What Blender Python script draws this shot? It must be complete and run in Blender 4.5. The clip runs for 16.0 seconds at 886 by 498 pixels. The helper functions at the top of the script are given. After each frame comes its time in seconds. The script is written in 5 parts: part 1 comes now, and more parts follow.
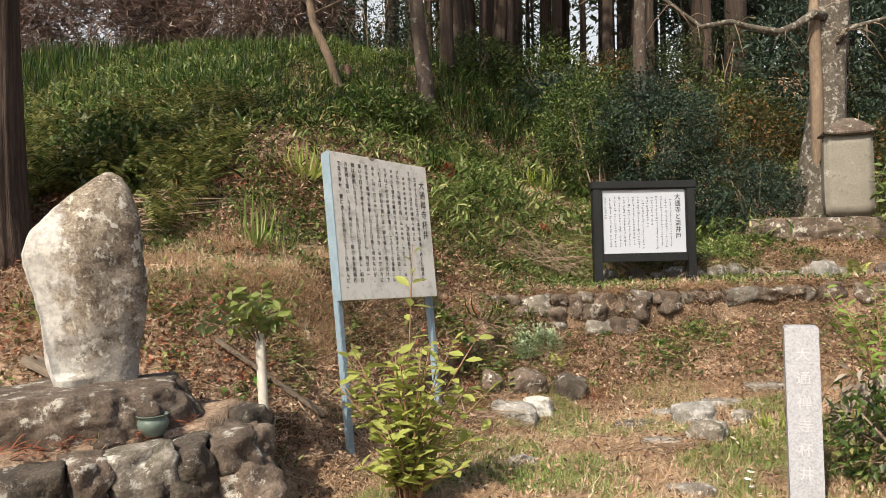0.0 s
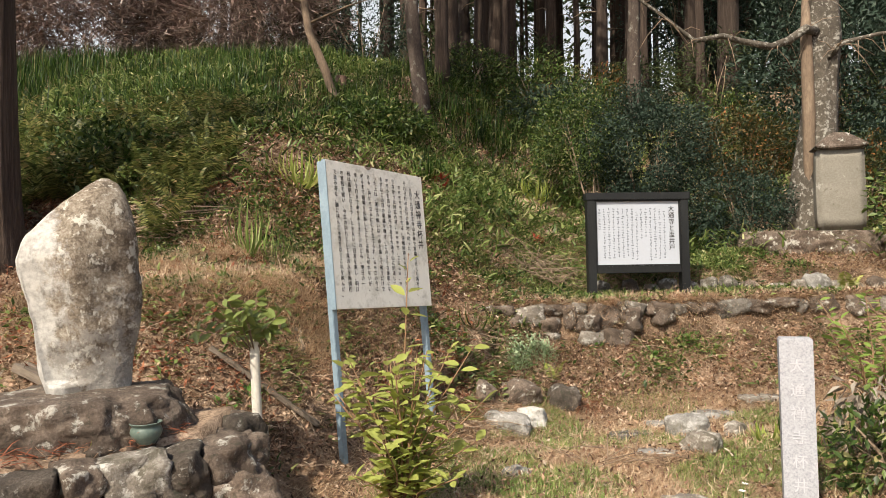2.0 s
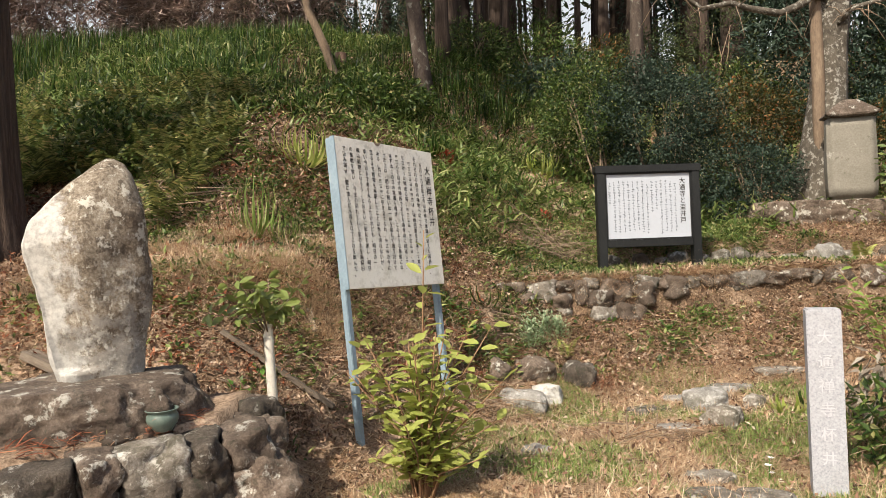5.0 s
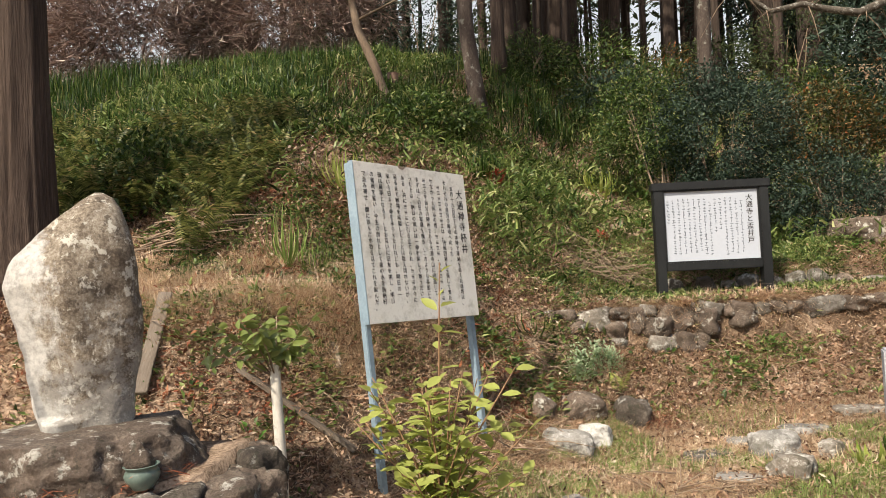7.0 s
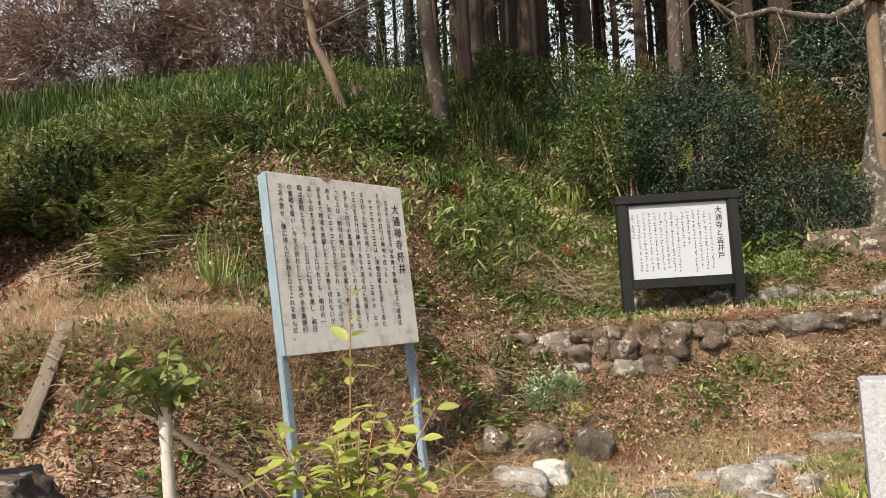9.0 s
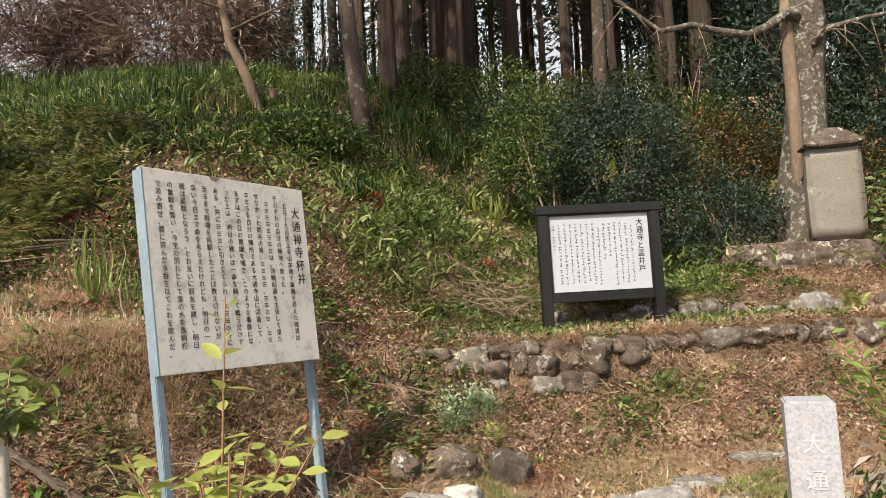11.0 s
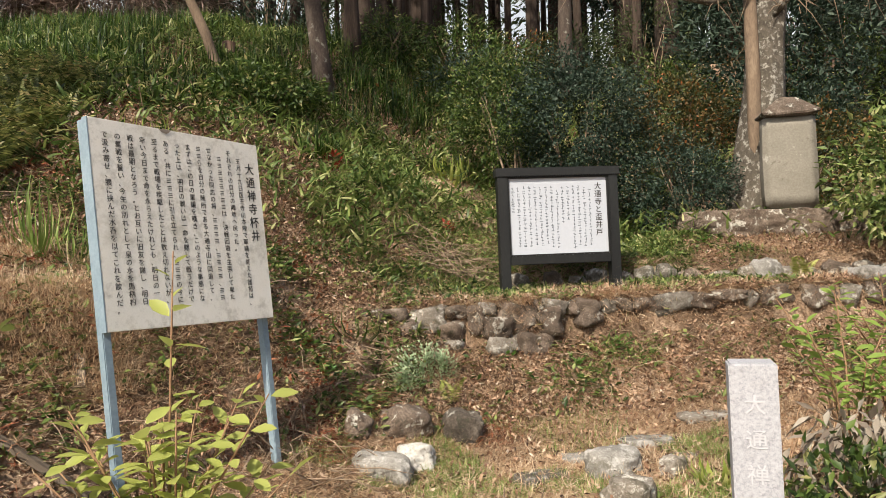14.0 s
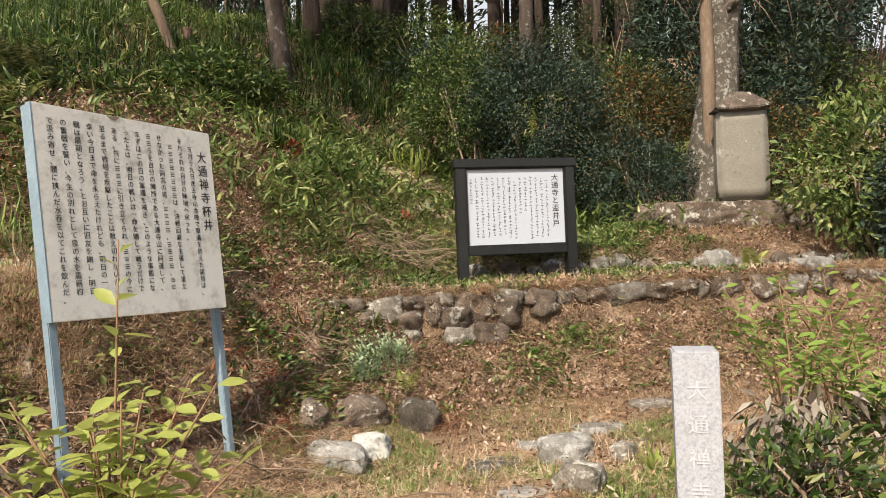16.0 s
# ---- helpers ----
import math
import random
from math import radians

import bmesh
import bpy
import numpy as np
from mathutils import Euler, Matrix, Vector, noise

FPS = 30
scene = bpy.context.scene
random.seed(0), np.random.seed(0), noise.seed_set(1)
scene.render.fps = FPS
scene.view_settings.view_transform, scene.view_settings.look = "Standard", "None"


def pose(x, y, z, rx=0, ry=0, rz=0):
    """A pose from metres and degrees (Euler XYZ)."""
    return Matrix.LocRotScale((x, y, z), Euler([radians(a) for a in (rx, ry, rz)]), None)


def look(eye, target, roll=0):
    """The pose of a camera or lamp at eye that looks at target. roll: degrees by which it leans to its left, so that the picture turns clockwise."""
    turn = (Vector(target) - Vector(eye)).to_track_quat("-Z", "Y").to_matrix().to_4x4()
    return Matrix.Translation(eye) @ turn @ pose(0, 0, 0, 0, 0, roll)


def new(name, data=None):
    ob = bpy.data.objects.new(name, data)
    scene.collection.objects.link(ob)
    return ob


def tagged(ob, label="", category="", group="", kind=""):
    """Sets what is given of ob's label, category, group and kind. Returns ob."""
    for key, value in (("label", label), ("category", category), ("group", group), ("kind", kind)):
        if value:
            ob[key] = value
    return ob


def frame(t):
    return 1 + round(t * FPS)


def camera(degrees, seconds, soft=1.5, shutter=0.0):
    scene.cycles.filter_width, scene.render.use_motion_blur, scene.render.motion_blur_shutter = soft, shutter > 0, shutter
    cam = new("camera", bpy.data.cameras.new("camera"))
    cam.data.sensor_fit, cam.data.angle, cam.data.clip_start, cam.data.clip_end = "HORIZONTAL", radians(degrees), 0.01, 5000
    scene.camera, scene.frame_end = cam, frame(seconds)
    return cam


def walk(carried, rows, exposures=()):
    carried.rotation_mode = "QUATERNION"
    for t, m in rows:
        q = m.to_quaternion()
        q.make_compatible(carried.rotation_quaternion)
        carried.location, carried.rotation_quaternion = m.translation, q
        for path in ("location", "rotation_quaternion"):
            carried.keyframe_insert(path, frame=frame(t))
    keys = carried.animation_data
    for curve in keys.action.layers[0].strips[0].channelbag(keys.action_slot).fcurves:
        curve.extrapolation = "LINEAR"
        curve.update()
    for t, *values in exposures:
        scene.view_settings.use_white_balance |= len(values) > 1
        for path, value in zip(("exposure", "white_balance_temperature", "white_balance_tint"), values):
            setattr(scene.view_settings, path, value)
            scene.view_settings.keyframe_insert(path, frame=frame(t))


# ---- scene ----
cam = camera(62.2, 16.0, 0.6)
PATH = [
    (0, (0.158, 0.501, 1.163), (0.202, 2.500, 1.233), -0.57),
    (0.5, (0.163, 0.496, 1.162), (0.215, 2.494, 1.234), -0.37),
    (1, (0.160, 0.495, 1.162), (0.220, 2.492, 1.245), -0.16),
    (1.5, (0.145, 0.492, 1.159), (0.201, 2.489, 1.255), -0.26),
    (2, (0.138, 0.503, 1.155), (0.203, 2.499, 1.254), -0.15),
    (2.5, (0.116, 0.523, 1.153), (0.230, 2.517, 1.251), 0.28),
    (3, (0.104, 0.541, 1.149), (0.276, 2.532, 1.233), 0.62),
    (3.5, (0.071, 0.558, 1.145), (0.309, 2.542, 1.212), 0.86),
    (4, (0.033, 0.556, 1.147), (0.269, 2.541, 1.202), 0.76),
    (4.5, (0.020, 0.570, 1.150), (0.146, 2.566, 1.200), -0.21),
    (4.7, (0.024, 0.586, 1.147), (0.125, 2.584, 1.188), -0.73),
    (6.8, (0.347, 0.906, 1.221), (0.208, 2.900, 1.268), -1.82),
    (7, (0.332, 0.963, 1.230), (0.198, 2.957, 1.322), -1.81),
    (7.5, (0.309, 1.063, 1.218), (0.256, 3.060, 1.304), -1.85),
    (8, (0.376, 1.172, 1.222), (0.323, 3.170, 1.292), -1.95),
    (8.5, (0.503, 1.334, 1.247), (0.401, 3.327, 1.384), -1.88),
    (9, (0.606, 1.437, 1.239), (0.513, 3.429, 1.384), -2.67),
    (9.5, (0.551, 1.629, 1.236), (0.556, 3.620, 1.426), -2.69),
    (10, (0.615, 1.741, 1.230), (0.687, 3.731, 1.424), -2.94),
    (10.2, (0.650, 1.765, 1.232), (0.718, 3.756, 1.426), -2.84),
    (12.5, (0.763, 1.779, 1.234), (0.945, 3.768, 1.335), -1.57),
    (13, (0.763, 1.788, 1.232), (0.942, 3.778, 1.320), -1.87),
    (13.5, (0.761, 1.789, 1.230), (0.946, 3.778, 1.304), -1.97),
    (14, (0.760, 1.792, 1.227), (0.958, 3.781, 1.291), -1.56),
    (14.5, (0.762, 1.789, 1.230), (0.986, 3.775, 1.297), -1.45),
    (15, (0.769, 1.781, 1.234), (1.001, 3.766, 1.310), -1.44),
    (15.5, (0.780, 1.774, 1.228), (1.014, 3.758, 1.310), -1.74),
    (16, (0.807, 1.772, 1.217), (1.102, 3.750, 1.255), -1.50),
]
walk(cam, [(t, look(eye, target, roll)) for t, eye, target, roll in PATH], [(0, 0.3), (16, 0.3)])

# ---------------------------------------------------------------- world, sun
world = bpy.data.worlds.new("world")
scene.world = world
world.use_nodes = True
wn, wl = world.node_tree.nodes, world.node_tree.links
sky = wn.new("ShaderNodeTexSky")
sky.sky_type = "NISHITA"
sky.sun_disc = False
SUN_FROM = Vector((-0.42, -0.68, 0.82)).normalized()
sky.sun_elevation = math.asin(SUN_FROM.z)
sky.sun_rotation = math.atan2(SUN_FROM.x, SUN_FROM.y)
sky.air_density, sky.dust_density, sky.ozone_density = 1.0, 4.0, 1.0
wl.new(sky.outputs[0], wn["Background"].inputs[0])
wn["Background"].inputs[1].default_value = 0.12
sun = new("sun", bpy.data.lights.new("sun", "SUN"))
sun.data.energy, sun.data.angle, sun.data.color = 5.2, radians(0.8), (1.0, 0.89, 0.74)
sun.matrix_world = look(SUN_FROM * 40, (0, 0, 0))

# pale hazy sky behind the wood
bd = bmesh.new()
rim = [(220 * math.sin(a), 220 * math.cos(a)) for a in np.linspace(-1.3, 1.3, 25)]
lower, upper = [bd.verts.new((x, y, -10)) for x, y in rim], [bd.verts.new((x, y, 110)) for x, y in rim]
for i in range(24):
    bd.faces.new((lower[i], lower[i + 1], upper[i + 1], upper[i]))
bd_mesh = bpy.data.meshes.new("backdrop")
bd.to_mesh(bd_mesh)
bd.free()
haze = bpy.data.materials.new("hazy_sky")
haze.use_nodes = True
hz = haze.node_tree
em = hz.nodes.new("ShaderNodeEmission")
em.inputs[0].default_value, em.inputs[1].default_value = (0.90, 0.95, 1.0, 1), 0.7
hz.links.new(em.outputs[0], hz.nodes["Material Output"].inputs[0])
bd_mesh.materials.append(haze)
tagged(new("backdrop", bd_mesh), "pale hazy sky seen between the trunks", "sky", kind="structure")

# ---------------------------------------------------------------- number helpers
rng = np.random.default_rng(7)


def lattice(ix, iy, seed):
    v = np.sin(ix * 127.1 + iy * 311.7 + seed * 74.7) * 43758.5453
    return v - np.floor(v)


def vnoise(x, y, seed=0):
    """Smooth value noise, 0 to 1."""
    x, y = np.asarray(x, float), np.asarray(y, float)
    ix, iy = np.floor(x), np.floor(y)
    fx, fy = x - ix, y - iy
    fx, fy = fx * fx * (3 - 2 * fx), fy * fy * (3 - 2 * fy)
    a, b = lattice(ix, iy, seed), lattice(ix + 1, iy, seed)
    c, d = lattice(ix, iy + 1, seed), lattice(ix + 1, iy + 1, seed)
    return (a * (1 - fx) + b * fx) * (1 - fy) + (c * (1 - fx) + d * fx) * fy


def fbm(x, y, seed=0, octaves=4):
    return sum(vnoise(x * 2 ** o, y * 2 ** o, seed + o) * 0.5 ** (o + 1) for o in range(octaves))


def step(a, b, v):
    v = np.clip((v - a) / (b - a), 0, 1)
    return v * v * (3 - 2 * v)


def smooth_max(a, b, k):
    h = np.clip(0.5 + 0.5 * (a - b) / k, 0, 1)
    return b * (1 - h) + a * h + k * h * (1 - h)


def smooth_min(a, b, k):
    return -smooth_max(-a, -b, k)


# ---------------------------------------------------------------- the lie of the land
def toe(x):
    """Where the bank begins."""
    return np.interp(x, [-6, -1.2, -0.6, 0.3, 1.0, 2.0, 9], [4.35, 4.4, 4.95, 6.1, 6.6, 6.88, 6.93])


def wall_line(x):
    """The front edge of the lower terrace."""
    return 7.41 + 0.02 * x


def hill_foot(x):
    return np.interp(x, [-6, -1.4, 1.5, 4.2, 9], [5.4, 5.5, 8.25, 9.7, 10.1])


ACROSS, AHEAD = 0.054, 0.03  # the whole hillside rises this much to the side and ahead


def tilted(x, y, z):
    return (x - ACROSS * (z - 0.6), y - AHEAD * (z - 1.3), z + ACROSS * (x - 0.3) + AHEAD * (y - 5.1))


TILT = Matrix(((1, 0, -ACROSS, ACROSS * 0.6), (0, 1, -AHEAD, AHEAD * 1.3), (ACROSS, AHEAD, 1, -ACROSS * 0.3 - AHEAD * 5.1), (0, 0, 0, 1)))


def land(x, y):
    x, y = np.asarray(x, float), np.asarray(y, float)
    z = np.clip(lie(x, y), 0, 6)
    return lie(x + ACROSS * (z - 0.6), y + AHEAD * (z - 1.3)) + ACROSS * np.clip(x - 0.3, -7, 14) + AHEAD * np.clip(y - 5.1, -6, 20)


def lie(x, y):
    path = -0.03 * np.clip(y - 3.5, 0, 3) - 0.13 * step(1.0, 2.0, x) * step(5.4, 4.5, y) * step(3.2, 2.5, x) + 0.05 * step(-0.2, -0.9, x) + 0.25 * step(2.4, 3.6, x) * step(2.2, 3.6, y) * step(6.5, 5.0, y)
    wob = 0.35 * (fbm(x * 1.3, y * 1.3, 3) - 0.5)
    dy = y - toe(x) + wob * 0.5
    right = step(-0.1, 0.75, x)
    steep = 0.08 + np.where(dy < 0, 0.25, 0.95) * dy
    edge = wall_line(x)
    cut = 0.06 + np.where(dy < 0, 0.15 * dy, 0.46 * dy / (edge - toe(x))) + 0.38 * step(-0.07, 0.06, y - edge + wob * 0.15)
    riser = steep * (1 - right) + cut * right
    bench_l = 1.15 + 0.28 * (dy - 1)
    bench_r = 0.86 - 0.03 * np.clip(x - 1, 0, 6) + 0.24 * step(8.33, 8.50, y) * step(1.7, 2.3, x) + 0.20 * step(8.5, 9.2, y) * step(2.8, 4.3, x)
    bench = bench_l * (1 - right) + bench_r * right
    bank = smooth_min(riser, bench, 0.10 - 0.07 * right)
    hill = 0.9 + 0.56 * (y - hill_foot(x)) + wob - 0.11 * np.clip(y - 9, 0, 6) * step(0.6, -1.0, x)
    hill = smooth_min(hill, 5.25 + 0.35 * step(0.5, -3, x) + 0.4 * (fbm(x * 0.3, y * 0.3, 9) - 0.5) - 0.02 * np.clip(y - 16, 0, 60), 0.8)
    z = smooth_max(smooth_max(path, bank, 0.06), hill, 0.15)
    # the made-up platform on which the monument stands
    front = (y - 3.77) - 0.70 * (x + 0.6)
    plat = step(-3.4, -2.7, x) * step(0.10, 0.20, front) * step(-0.74, -0.84, x) * step(4.75, 4.4, y)
    z = np.where(plat > 0.02, np.maximum(z, plat * (0.595 + 0.03 * fbm(x * 4, y * 4, 5))), z)
    rough = 0.08 * (fbm(x * 3.1, y * 3.1, 11) - 0.5) * (0.4 + 0.6 * step(-0.1, 0.3, dy)) + 0.03 * (fbm(x * 11, y * 11, 12, 3) - 0.5)
    return z + rough * step(40, 12, np.abs(y))


def at_land(x, y):
    return float(land(x, y))


# ---------------------------------------------------------------- materials
def ramp(nt, fac, stops):
    r = nt.nodes.new("ShaderNodeValToRGB")
    els = r.color_ramp.elements
    while len(els) < len(stops):
        els.new(0.5)
    for e, (p, c) in zip(els, stops):
        e.position, e.color = p, (*c, 1)
    nt.links.new(fac, r.inputs[0])
    return r.outputs[0]


def tex_noise(nt, vec, scale, detail=6, rough=0.6, stretch=None):
    n = nt.nodes.new("ShaderNodeTexNoise")
    n.inputs["Scale"].default_value, n.inputs["Detail"].default_value, n.inputs["Roughness"].default_value = scale, detail, rough
    if stretch:
        m = nt.nodes.new("ShaderNodeMapping")
        m.inputs["Scale"].default_value = stretch
        nt.links.new(vec, m.inputs[0])
        vec = m.outputs[0]
    nt.links.new(vec, n.inputs["Vector"])
    return n.outputs["Fac"]


def mix_col(nt, fac, a, b, mode="MIX"):
    m = nt.nodes.new("ShaderNodeMix")
    m.data_type, m.blend_type = "RGBA", mode
    for sock, v in ((m.inputs[0], fac), (m.inputs[6], a), (m.inputs[7], b)):
        if isinstance(v, (int, float)):
            sock.default_value = v
        elif isinstance(v, tuple):
            sock.default_value = (*v, 1)
        else:
            nt.links.new(v, sock)
    return m.outputs[2]


def scaled(nt, v, lo, hi):
    m = nt.nodes.new("ShaderNodeMapRange")
    m.inputs[3].default_value, m.inputs[4].default_value = lo, hi
    nt.links.new(v, m.inputs[0])
    return m.outputs[0]


def material(name, stops, scale=6.0, fine=40.0, rough=0.85, bump=0.3, depth=0.01, metal=0.0, stretch=None, patches=None, patch_scale=9.0, patch_at=(0.5, 0.58), vary=0.0, specular=0.4):
    """A rough surface: two scales of grain through one colour ramp, optional patches of a second colour (lichen, mildew, moss), and fine relief."""
    m = bpy.data.materials.new(name)
    m.use_nodes = True
    nt = m.node_tree
    p = nt.nodes["Principled BSDF"]
    vec = nt.nodes.new("ShaderNodeTexCoord").outputs["Object"]
    if vary:
        info = nt.nodes.new("ShaderNodeObjectInfo")
        add = nt.nodes.new("ShaderNodeVectorMath")
        add.operation = "MULTIPLY_ADD"
        add.inputs[1].default_value = (37, 37, 37)
        nt.links.new(info.outputs["Random"], add.inputs[0])
        nt.links.new(vec, add.inputs[2])
        vec = add.outputs[0]
    big, small = tex_noise(nt, vec, scale, stretch=stretch), tex_noise(nt, vec, fine, 4, 0.7, stretch)
    blend = nt.nodes.new("ShaderNodeMath")
    blend.operation = "MULTIPLY_ADD"
    blend.inputs[1].default_value = 0.45
    nt.links.new(small, blend.inputs[0])
    half = nt.nodes.new("ShaderNodeMath")
    half.operation = "MULTIPLY"
    half.inputs[1].default_value = 0.55
    nt.links.new(big, half.inputs[0])
    nt.links.new(half.outputs[0], blend.inputs[2])
    col = ramp(nt, blend.outputs[0], stops)
    for i, (c, amount) in enumerate(patches or ()):
        f = tex_noise(nt, vec, patch_scale * (1 + 0.7 * i), 8, 0.72)
        r = ramp(nt, f, [(patch_at[0], (0, 0, 0)), (patch_at[1], (amount, amount, amount))])
        col = mix_col(nt, r, col, c)
    if vary:
        hsv = nt.nodes.new("ShaderNodeHueSaturation")
        nt.links.new(col, hsv.inputs["Color"])
        nt.links.new(scaled(nt, info.outputs["Random"], 1 - vary, 1 + vary), hsv.inputs["Value"])
        col = hsv.outputs[0]
    nt.links.new(col, p.inputs["Base Color"])
    p.inputs["Roughness"].default_value, p.inputs["Metallic"].default_value = rough, metal
    p.inputs["Specular IOR Level"].default_value = specular
    if bump:
        b = nt.nodes.new("ShaderNodeBump")
        b.inputs["Strength"].default_value, b.inputs["Distance"].default_value = bump, depth
        nt.links.new(blend.outputs[0], b.inputs["Height"])
        nt.links.new(b.outputs[0], p.inputs["Normal"])
    return m


def leaf_material(name, stops, rough=0.5, through_light=0.35, specular=0.4):
    """Leaves, blades and needles: each one's colour by its own chance, with light coming through."""
    m = bpy.data.materials.new(name)
    m.use_nodes = True
    nt = m.node_tree
    p = nt.nodes["Principled BSDF"]
    geo = nt.nodes.new("ShaderNodeNewGeometry")
    col = ramp(nt, geo.outputs["Random Per Island"], stops)
    grain = tex_noise(nt, nt.nodes.new("ShaderNodeTexCoord").outputs["Object"], 3.0, 3)
    hsv = nt.nodes.new("ShaderNodeHueSaturation")
    nt.links.new(col, hsv.inputs["Color"])
    nt.links.new(scaled(nt, grain, 0.55, 1.4), hsv.inputs["Value"])
    nt.links.new(hsv.outputs[0], p.inputs["Base Color"])
    p.inputs["Roughness"].default_value, p.inputs["Specular IOR Level"].default_value = rough, specular
    if through_light:
        t = nt.nodes.new("ShaderNodeBsdfTranslucent")
        nt.links.new(hsv.outputs[0], t.inputs[0])
        s = nt.nodes.new("ShaderNodeMixShader")
        s.inputs[0].default_value = through_light
        nt.links.new(p.outputs[0], s.inputs[1])
        nt.links.new(t.outputs[0], s.inputs[2])
        nt.links.new(s.outputs[0], nt.nodes["Material Output"].inputs[0])
    return m


EARTH = material("earth", [(0.3, (0.05, 0.032, 0.02)), (0.45, (0.13, 0.085, 0.052)), (0.56, (0.36, 0.26, 0.18)), (0.70, (0.58, 0.46, 0.34))], 2.2, 60, 0.95, 0.8, 0.02)
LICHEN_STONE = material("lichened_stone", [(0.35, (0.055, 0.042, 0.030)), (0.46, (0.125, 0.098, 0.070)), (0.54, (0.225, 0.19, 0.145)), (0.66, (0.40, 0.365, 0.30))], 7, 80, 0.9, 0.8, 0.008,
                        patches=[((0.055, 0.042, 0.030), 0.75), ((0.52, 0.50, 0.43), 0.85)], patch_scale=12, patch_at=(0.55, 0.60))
WHITE_LICHEN = material("white_crusted_stone", [(0.33, (0.20, 0.18, 0.15)), (0.45, (0.40, 0.385, 0.345)), (0.56, (0.56, 0.55, 0.515)), (0.7, (0.64, 0.63, 0.60))], 5, 70, 0.9, 0.6, 0.006,
                        patches=[((0.15, 0.12, 0.085), 0.7)], patch_scale=14, patch_at=(0.57, 0.63))


def sunlit_and_crusted(m, pale_tone):
    """Sunlight painted pale on the hewn side, and white lichen over the foot and the lower face of the upright stone,
    with ragged edges.
    """
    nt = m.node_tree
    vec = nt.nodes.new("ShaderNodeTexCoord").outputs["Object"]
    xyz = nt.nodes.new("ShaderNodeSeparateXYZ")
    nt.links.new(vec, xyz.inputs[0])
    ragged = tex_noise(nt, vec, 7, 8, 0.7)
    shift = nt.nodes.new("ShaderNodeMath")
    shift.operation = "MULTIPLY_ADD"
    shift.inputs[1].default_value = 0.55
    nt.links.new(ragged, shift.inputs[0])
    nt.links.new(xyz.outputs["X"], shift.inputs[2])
    # the sun falling on the hewn side, put into the colour
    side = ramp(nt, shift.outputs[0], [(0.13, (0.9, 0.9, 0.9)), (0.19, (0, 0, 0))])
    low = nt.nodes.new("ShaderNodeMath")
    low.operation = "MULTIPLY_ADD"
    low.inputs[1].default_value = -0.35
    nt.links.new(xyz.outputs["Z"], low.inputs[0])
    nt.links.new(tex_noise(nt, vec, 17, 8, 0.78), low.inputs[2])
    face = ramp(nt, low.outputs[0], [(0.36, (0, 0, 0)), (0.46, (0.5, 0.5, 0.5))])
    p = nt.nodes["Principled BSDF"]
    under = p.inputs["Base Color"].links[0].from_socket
    grain = ramp(nt, tex_noise(nt, vec, 40, 6, 0.7), [(0.35, tuple(0.62 * c for c in pale_tone)), (0.6, pale_tone)])
    nt.links.new(mix_col(nt, side, mix_col(nt, face, under, tuple(0.68 * c for c in pale_tone)), grain), p.inputs["Base Color"])


sunlit_and_crusted(LICHEN_STONE, (0.53, 0.52, 0.485))
BROWN_ROCK = material("brown_rock", [(0.32, (0.04, 0.03, 0.022)), (0.5, (0.12, 0.09, 0.068)), (0.68, (0.27, 0.22, 0.175))], 7, 70, 0.9, 1.0, 0.03,
                      patches=[((0.52, 0.51, 0.45), 0.8), ((0.035, 0.035, 0.022), 0.6)], patch_scale=11, patch_at=(0.56, 0.62), vary=0.2)
GREY_ROCK = material("grey_rock", [(0.32, (0.055, 0.047, 0.036)), (0.5, (0.16, 0.14, 0.115)), (0.66, (0.30, 0.28, 0.245))], 7, 70, 0.9, 1.0, 0.025,
                     patches=[((0.055, 0.05, 0.03), 0.7), ((0.52, 0.51, 0.46), 0.75)], patch_scale=8, patch_at=(0.53, 0.62), vary=0.3)
# brown taken darker, to carry the shade on the platform wall's stones
DARK_ROCK = material("dark_brown_rock", [(0.32, (0.022, 0.018, 0.013)), (0.5, (0.065, 0.052, 0.04)), (0.68, (0.17, 0.145, 0.115))], 6, 70, 0.85, 1.0, 0.03, patches=[((0.45, 0.44, 0.39), 0.75), ((0.03, 0.035, 0.018), 0.6)], patch_scale=9, patch_at=(0.57, 0.63), vary=0.2)
PALE_ROCK = material("pale_rock", [(0.32, (0.10, 0.095, 0.08)), (0.5, (0.22, 0.21, 0.19)), (0.68, (0.38, 0.37, 0.345))], 6, 90, 0.9, 0.8, 0.008, patches=[((0.10, 0.09, 0.065), 0.6), ((0.50, 0.49, 0.46), 0.6)], patch_scale=9, patch_at=(0.52, 0.6), vary=0.15)
GRANITE = material("pale_granite", [(0.33, (0.19, 0.195, 0.21)), (0.48, (0.345, 0.355, 0.385)), (0.66, (0.47, 0.48, 0.51))], 90, 260, 0.8, 0.5, 0.002, patches=[((0.25, 0.25, 0.25), 0.4)], patch_scale=4, patch_at=(0.55, 0.7))
SHRINE_STONE = material("weathered_slab_stone", [(0.3, (0.13, 0.12, 0.098)), (0.5, (0.205, 0.19, 0.157)), (0.7, (0.29, 0.275, 0.235))], 2.5, 50, 0.9, 0.4, 0.006, patches=[((0.42, 0.41, 0.36), 0.8), ((0.08, 0.07, 0.05), 0.5)], patch_scale=6, patch_at=(0.6, 0.66))
CEDAR_BARK = material("cedar_bark", [(0.3, (0.016, 0.011, 0.008)), (0.5, (0.045, 0.031, 0.023)), (0.7, (0.105, 0.078, 0.06))], 7, 30, 0.95, 1.0, 0.03, stretch=(3.0, 3.0, 0.16), vary=0.35)
